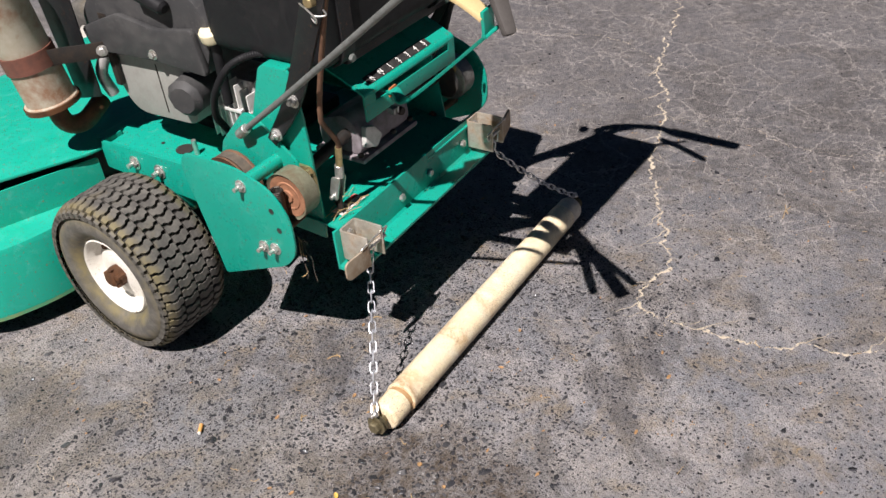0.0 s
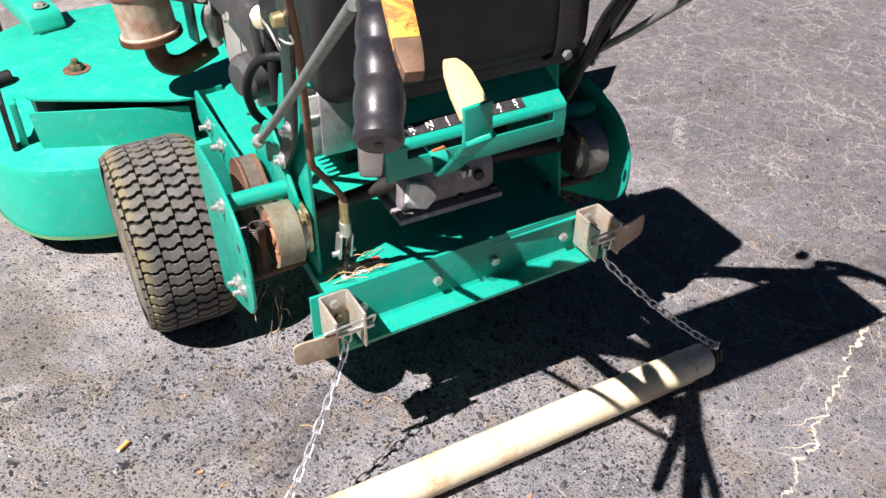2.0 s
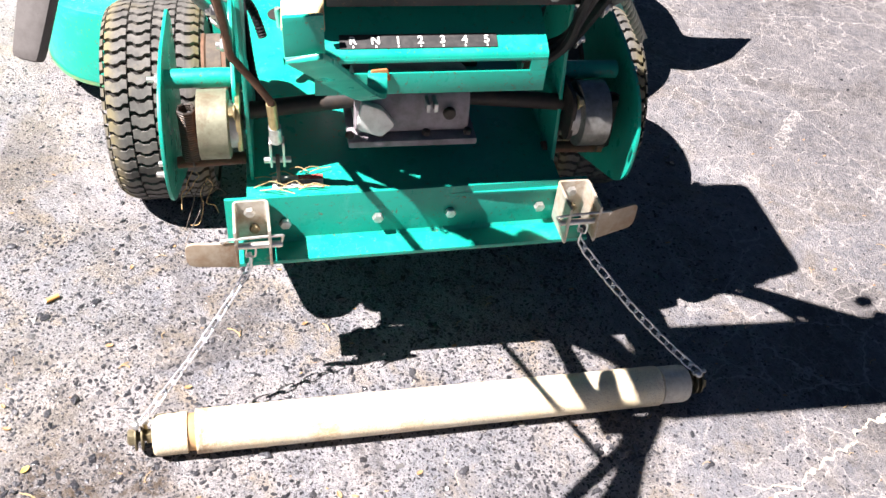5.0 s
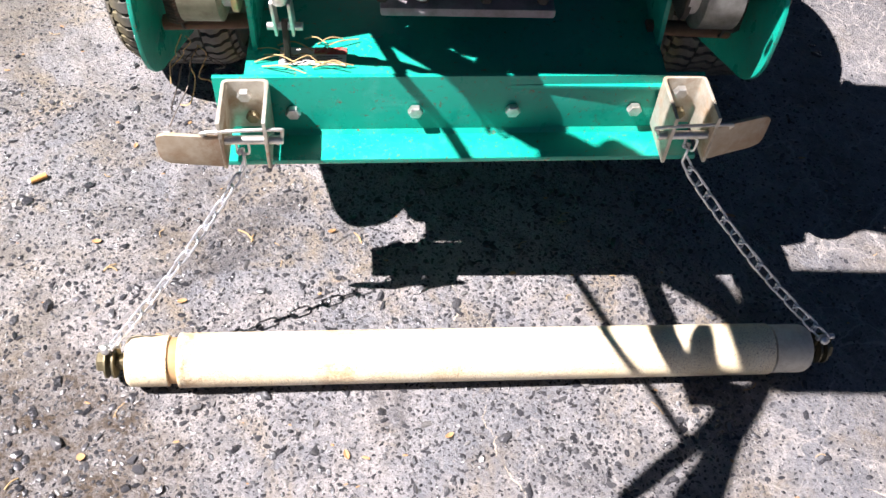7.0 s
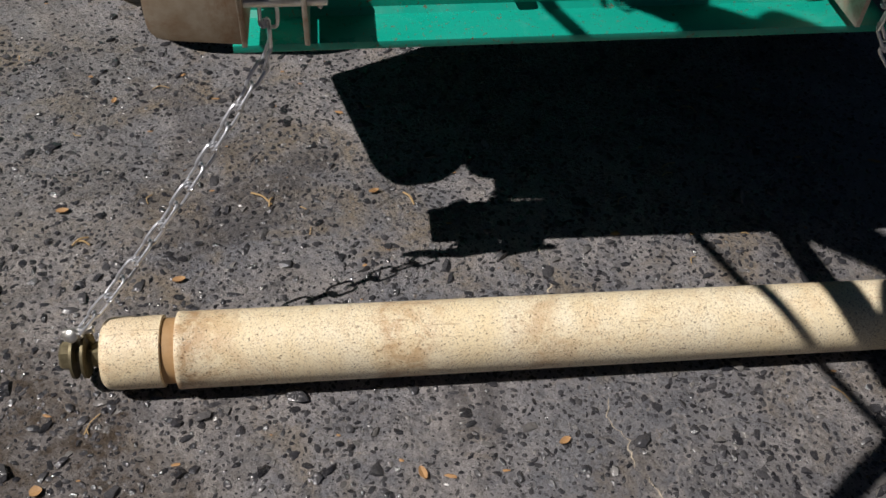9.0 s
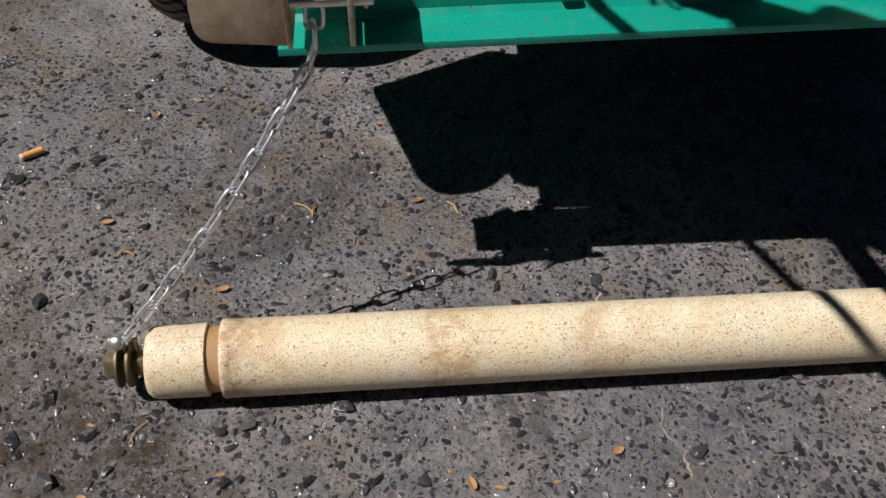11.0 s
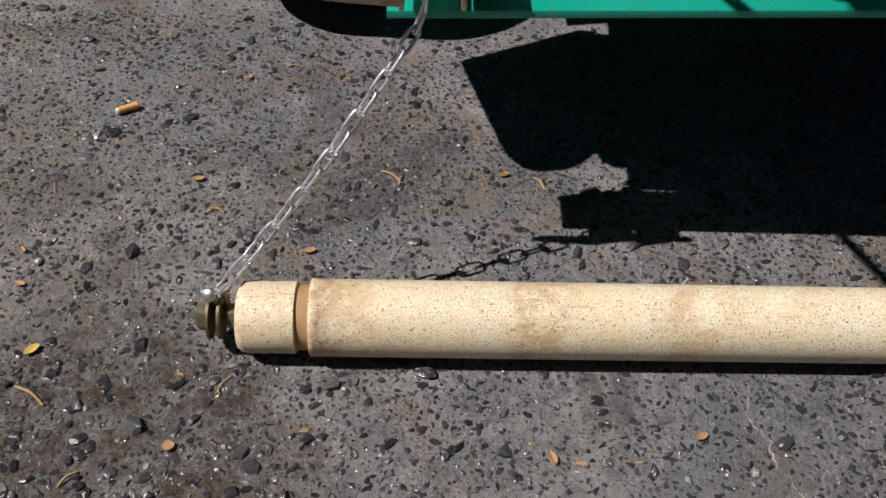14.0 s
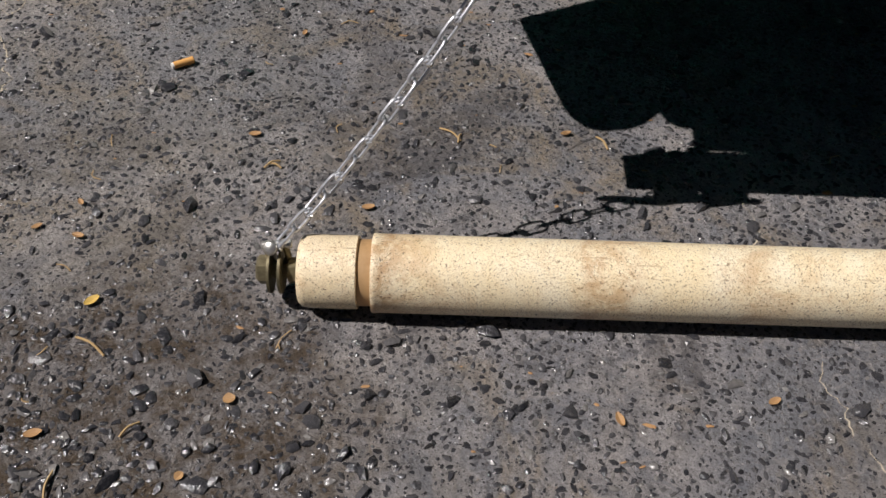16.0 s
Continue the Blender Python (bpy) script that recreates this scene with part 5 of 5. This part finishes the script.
    part("coil_spring", tube([(-0.262 + 0.0008 * k, -0.105 + 0.011 * math.cos(k * 0.8), 0.795 + 0.011 * math.sin(k * 0.8)) for k in range(48)], 0.0018, 6, 1, False, None, 0.0, False), ZINC, h, "bright coil spring")
    for k, (dx, r) in enumerate(((0.0, 0.0062), (0.012, 0.005), (-0.009, 0.0036))):
        part("cable", tube([(0.25 + dx, -0.14, 0.86), (0.225 + dx, -0.05, 0.7), (0.208 + dx * 0.8, -0.004, 0.62), (0.196 + dx * 0.4, 0.02, 0.55), (0.19, 0.04 + 0.01 * k, 0.49), (0.16 - 0.02 * k, 0.05, 0.455 + 0.01 * k)], r, 8, 8), BLACK, h)
    part("cable_sheath", tube([(0.25, -0.12, 0.83), (0.238, -0.085, 0.76), (0.23, -0.06, 0.71)], 0.0125, 12, 6), BLACK, h, "black cable sheath")
    part("wire_loom", tube([(-0.197, 0.2, 0.47), (-0.193, 0.16, 0.44), (-0.188, 0.12, 0.415), (-0.182, 0.1, 0.39), (-0.186, 0.09, 0.37)], 0.0042, 8, 14, False, None, 0.15), BLACK, h)


build_handles()


# ---- the roller of plastic pipe on its chains ----
def build_roller():
    a, b = Vector((-0.3465, -0.147, 0.0298)), Vector((0.424, -0.1115, 0.0298))
    length = (b - a).length
    r = tagged(group_of("pipe_roller", None, along(a, b)), "cream plastic pipe roller, stained, lying on the asphalt", "roller")
    R, C = 0.0292, 0.0278
    g0, g1 = 0.0442, 0.0552
    part("end_cap", lathe([(0, 0.0), (0.019, 0.0), (0.0245, 0.001), (0.0268, 0.0035), (C, 0.008), (C, g0), (C - 0.001, g0 + 0.0006), (0.025, g0 + 0.0006), (0.025, g0 - 0.004), (0, g0 - 0.004)], None, 48), PVC, r, "rounded cream end cap")
    part("inner_pipe", rod((0, 0, 0.03), (0, 0, 0.09), 0.0252, None, 40), PVCRAW, r, "brown inner pipe in the gap")
    m = length - 0.048
    prof = [(0, g1), (0.0255, g1), (R + 0.0004, g1), (R + 0.0009, g1 + 0.0008), (R + 0.0009, g1 + 0.004), (R + 0.0006, g1 + 0.005)]
    prof += [(R + 0.0006, g1 + (m - g1) * k / 24) for k in range(1, 24)] + [(R + 0.0006, m - 0.0008), (R - 0.001, m), (0, m)]
    part("main_pipe", lathe(prof, None, 56), PVC, r, "long cream pipe with brown stains and fine cracks")
    part("end_cap", lathe([(0, m + 0.0022), (0.027, m + 0.0022), (C + 0.0002, m + 0.003), (C + 0.0006, length - 0.01), (0.0272, length - 0.005), (0.025, length - 0.0015), (0.019, length), (0, length)], None, 48), PVCGREY, r, "rounded cream end cap, greyer")
    for base, s in ((0.0, -1), (length, 1)):
        def z(v):
            return base + s * v
        part("axle_bolt", rod((0, 0, z(-0.005)), (0, 0, z(0.026)), 0.0062, None, 14), OLDBOLT, r, "dirty brass axle bolt")
        part("lock_nut", lathe([(0, 0), (0.0105, 0), (0.0105, 0.007), (0, 0.007)], along((0, 0, z(0.0005)), (0, 0, z(1))), 6), OLDBOLT, r)
        for v in (0.012, 0.02):
            part("washer", lathe([(0.006, 0), (0.0178, 0), (0.0178, 0.002), (0.006, 0.002)], along((0, 0, z(v)), (0, 0, z(1))), 26, None, True), OLDBOLT, r, "large tarnished washer")
        part("bolt_head", lathe([(0, 0), (0.0115, 0), (0.0115, 0.007), (0.009, 0.009), (0, 0.009)], along((0, 0, z(0.0225)), (0, 0, z(1))), 6), OLDBOLT, r)
    return r


build_roller()


def chain_link(parent, a, b, twist, wide):
    """One oval wire link between two places; the wide ones have their ends wound into a knot."""
    a, b = Vector(a), Vector(b)
    over = 0.0022
    t = (b - a).normalized()
    m = along(a - t * over, b + t * over) @ pose(0, 0, 0, 0, 0, twist)
    n = (b - a).length + 2 * over
    w = 0.006 if wide else 0.0052
    pts = [(w * 0.5, 0, 0.0008), (w * 0.92, 0, n * 0.16), (w, 0, n * 0.5), (w * 0.92, 0, n * 0.84), (w * 0.5, 0, n - 0.0008), (-w * 0.5, 0, n - 0.0008), (-w * 0.92, 0, n * 0.84), (-w, 0, n * 0.5), (-w * 0.92, 0, n * 0.16), (-w * 0.5, 0, 0.0008)]
    l = tube([m @ Vector(p) for p in pts], 0.00135, 8, 4, True)
    link = part("link", l, CHAINZINC, parent)
    if wide:
        q = m @ Matrix.Translation((w * 0.5, 0, n - 0.003)) @ pose(0, 0, 0, 0, 55, 0)
        k = tube([q @ Vector((0.0026 * math.cos(i * 0.9), 0.0026 * math.sin(i * 0.9), -0.003 + i * 0.0004)) for i in range(15)], 0.00105, 6, 1, False, None, 0.0, False)
        part("knot", k, CHAINZINC, link)


def build_chain(top, edge, bottom, sag, count, turn, label):
    """A chain from its pin over the angle iron's edge, then down in a slack line to the roller's end."""
    c = tagged(group_of("hanging_chain", None, Matrix.Identity(4)), label, "chain", "roller chains")
    top, edge, bottom = Vector(top), Vector(edge), Vector(bottom)
    line = [top.lerp(edge, k / 10) for k in range(10)]
    line += [edge.lerp(bottom, k / 60) + Vector((0, 0, -sag * 4 * (k / 60) * (1 - k / 60))) for k in range(61)]
    run = [0.0]
    for p, q in zip(line, line[1:]):
        run.append(run[-1] + (q - p).length)
    pts = [Vector([float(np.interp(run[-1] * k / count, run, [p[j] for p in line])) for j in range(3)]) for k in range(count + 1)]
    for k in range(count):
        chain_link(c, pts[k], pts[k + 1], turn + 68 * (k % 2) + 6 * math.sin(k * 2.1), k % 2 == 0)
    # the shackle that takes the chain to the axle bolt
    e = pts[-1]
    part("shackle", tube([e + Vector((0.006, 0, 0.001)), e + Vector((0.007, 0, -0.012)), e + Vector((0, 0, -0.026)), e + Vector((-0.007, 0, -0.012)), e + Vector((-0.006, 0, 0.001))], 0.0026, 8, 6), OLDBOLT, c, "tarnished shackle on the axle bolt")
    part("shackle_pin", rod(e + Vector((-0.011, -0.002, 0.001)), e + Vector((0.011, 0.002, 0.001)), 0.0034, None, 12, 0.0008), ZINC, c)
    part("shackle_head", lathe([(0, 0), (0.0052, 0), (0.0052, 0.004), (0.0036, 0.0055), (0, 0.006)], along(e + Vector((-0.003, -0.004, 0.002)), e + Vector((-0.006, -0.02, 0.012))), 14), ZINC, c)
    return c


PIN_L, PIN_R = (LEANED @ HITCH @ Vector((x, -0.047, 0.279)) for x in (-0.203, 0.2335))
EDGE_L, EDGE_R = (LEANED @ HITCH @ Vector((x, -0.039, 0.238)) for x in (-0.206, 0.236))
build_chain(PIN_L, EDGE_L, (-0.362, -0.1425, 0.051), 0.011, 17, 20, "bright zinc chain hanging from a steel bracket to the roller")
build_chain(PIN_R, EDGE_R, (0.4405, -0.11, 0.051), 0.012, 18, 20, "bright zinc chain hanging slack beside the roller end")


# ---- small things on the ground ----
def curled_leaf(x, y, turn, size, mat, label, name="dry_leaf", curl=0.35, width=0.3):
    """A small leaf: a pointed blade, folded and curled, with thickness."""
    b = bmesh.new()
    rows = []
    for k in range(9):
        t = k / 8
        w = size * width * math.sin(math.pi * (0.08 + 0.86 * t)) ** 0.8
        z = 0.001 + size * curl * (t - 0.5) ** 2
        rows.append([b.verts.new((size * (t - 0.5), s * w / 2, z + abs(s) * w * 0.22)) for s in (-1, 0, 1)])
    for p, q in zip(rows, rows[1:]):
        for k in range(2):
            b.faces.new((p[k], p[k + 1], q[k + 1], q[k]))
    f = bmesh.ops.extrude_face_region(b, geom=list(b.faces))
    bmesh.ops.translate(b, vec=(0, 0, 0.0006), verts=[v for v in f["geom"] if isinstance(v, bmesh.types.BMVert)])
    ob = part(name, b, mat)
    ob.matrix_basis = pose(x, y, 0.0008, 0, 0, turn)
    return tagged(ob, label, "leaf")


def build_debris():
    curled_leaf(-0.381, -0.246, 20, 0.0085, SEEDTAN, "round tan seed husk beside loose stones", "seed_husk", 0.15, 1.0)
    curled_leaf(-0.4, -0.307, 60, 0.0065, SEEDTAN, "round tan seed husk beside loose stones", "seed_husk", 0.15, 1.0)
    curled_leaf(-0.505, -0.168, 50, 0.0125, LEAFGOLD, "small golden leaf scrap", "leaf_scrap", 0.4, 0.6)
    curled_leaf(2.22, 0.18, 70, 0.05, GREENLEAF, "fallen green leaf on the asphalt", "green_leaf", 0.3, 0.4)
    # cigarette end
    c = tagged(group_of("cigarette_end", None, pose(-0.516, 0.135, 0.0045, 0, 0, 216)), "orange cigarette end lying on the asphalt", "cigarette end")
    part("filter", rod((-0.011, 0, 0), (0.01, 0, 0.0004), 0.0037, 0.0035, 16, 0.0006), BUTT, c)
    part("ash_end", rod((0.0095, 0, 0.0004), (0.0118, 0.0003, 0.0004), 0.0033, 0.0029, 14, 0.0004), DECALWHITE, c)
    for x, y, turn, size in ((-0.423, 0.037, 10, 0.011), (-0.406, 0.202, 80, 0.009), (-0.138, 0.065, 20, 0.01), (-0.308, -0.048, 15, 0.011), (-0.576, -0.095, 40, 0.009), (-0.55, -0.064, 130, 0.008), (-0.539, -0.102, 170, 0.01), (-0.108, -0.24, 110, 0.011), (0.003, -0.216, 30, 0.01), (-0.506, -0.284, 20, 0.012)):
        curled_leaf(x, y, turn, size, CHIPTAN, "torn brown leaf crumb on the asphalt", "leaf_crumb", 0.4, 0.55)
    for x, y, turn, L in ((-0.245, 0.055, -38, 0.026), (-0.236, 0.05, 80, 0.012), (-0.4, -0.001, 40, 0.016), (-0.397, -0.003, -20, 0.013), (-0.105, 0.056, -60, 0.02), (-0.493, -0.209, -30, 0.03), (-0.482, -0.321, 95, 0.024), (-0.443, -0.275, 50, 0.016), (0.676, -0.534, 0, 0.06), (0.69, -0.53, 25, 0.04)):
        q = tube([(-L / 2, 0, 0.0012), (0, L * 0.06, 0.0035), (L / 2, 0, 0.0014)], 0.0009, 5, 6)
        st = part("grass_stalk", q, STRAW)
        st.matrix_basis = pose(x, y, 0, 0, 0, turn)
        tagged(st, "dry grass stalk lying on the asphalt", "straw", "stalks on the ground")
    # straw caught on the engine plate
    rng = random.Random(4)
    for k in range(14):
        x, y = -0.18 + rng.uniform(-0.02, 0.05), 0.045 + rng.uniform(-0.02, 0.03)
        a = rng.uniform(-0.6, 0.5)
        L = rng.uniform(0.02, 0.05)
        b = tube([(x, y, 0.291), (x + L * 0.5 * math.cos(a), y + L * 0.5 * math.sin(a), 0.294 + rng.uniform(0, 0.006)), (x + L * math.cos(a), y + L * math.sin(a), 0.291 + rng.uniform(0, 0.008))], 0.00065, 5, 5)
        st = part("straw", b, STRAW)
        st.matrix_basis = LEANED
        tagged(st, "dry grass stalk caught on the mower", "straw", "straw on the mower")
    for k in range(7):
        x, y = -0.268 + rng.uniform(-0.014, 0.014), 0.055 + rng.uniform(-0.02, 0.03)
        pts = [(x, y, 0.285)]
        for j in range(4):
            pts.append((pts[-1][0] + rng.uniform(-0.012, 0.012), pts[-1][1] + rng.uniform(-0.014, 0.006), pts[-1][2] - rng.uniform(0.004, 0.022)))
        st = part("straw", tube(pts, 0.0007, 5, 6), SPRINGSTEEL if k % 2 else STRAW)
        st.matrix_basis = LEANED
        tagged(st, "dry stalk tangled below the drive shield", "straw", "straw on the mower")
    # bits of wood and straw on the asphalt
    rng = np.random.default_rng(21)
    k = 330
    v = chip_shapes(rng, np.exp(rng.normal(-6.3, 0.5, k))) * (1.4, 0.7, 0.45)
    v = v + np.c_[rng.uniform(-0.9, 1.0, k), rng.uniform(-0.85, 0.55, k), np.full(k, 0.001)][:, None]
    verts = [v.reshape(-1, 3)]
    faces = [(CHIP_FACES[None] + 12 * np.arange(k)[:, None, None]).reshape(-1, 3)]
    me = bpy.data.meshes.new("wood_bits")
    me.from_pydata(np.concatenate(verts).tolist(), [], np.concatenate(faces).tolist())
    me.materials.append(CHIPTAN)
    tagged(new("wood_bits", me), "tan wood crumbs scattered on the asphalt", "crumbs", "", "stuff")
    b = bmesh.new()
    rr = random.Random(9)
    for k in range(130):
        x, y, a, L = rr.uniform(-0.9, 1.0), rr.uniform(-0.85, 0.5), rr.uniform(0, 6.28), rr.uniform(0.006, 0.022)
        bend = rr.uniform(-0.3, 0.3) * L
        tube([(x, y, 0.0012), (x + L / 2 * math.cos(a) - bend * math.sin(a), y + L / 2 * math.sin(a) + bend * math.cos(a), 0.0022), (x + L * math.cos(a), y + L * math.sin(a), 0.0012)], 0.0005, 4, 3, False, b)
    tagged(part("grass_bits", b, STRAW), "dry grass clippings on the asphalt", "clippings", "", "stuff")


build_debris()
build_chips(GROUND)
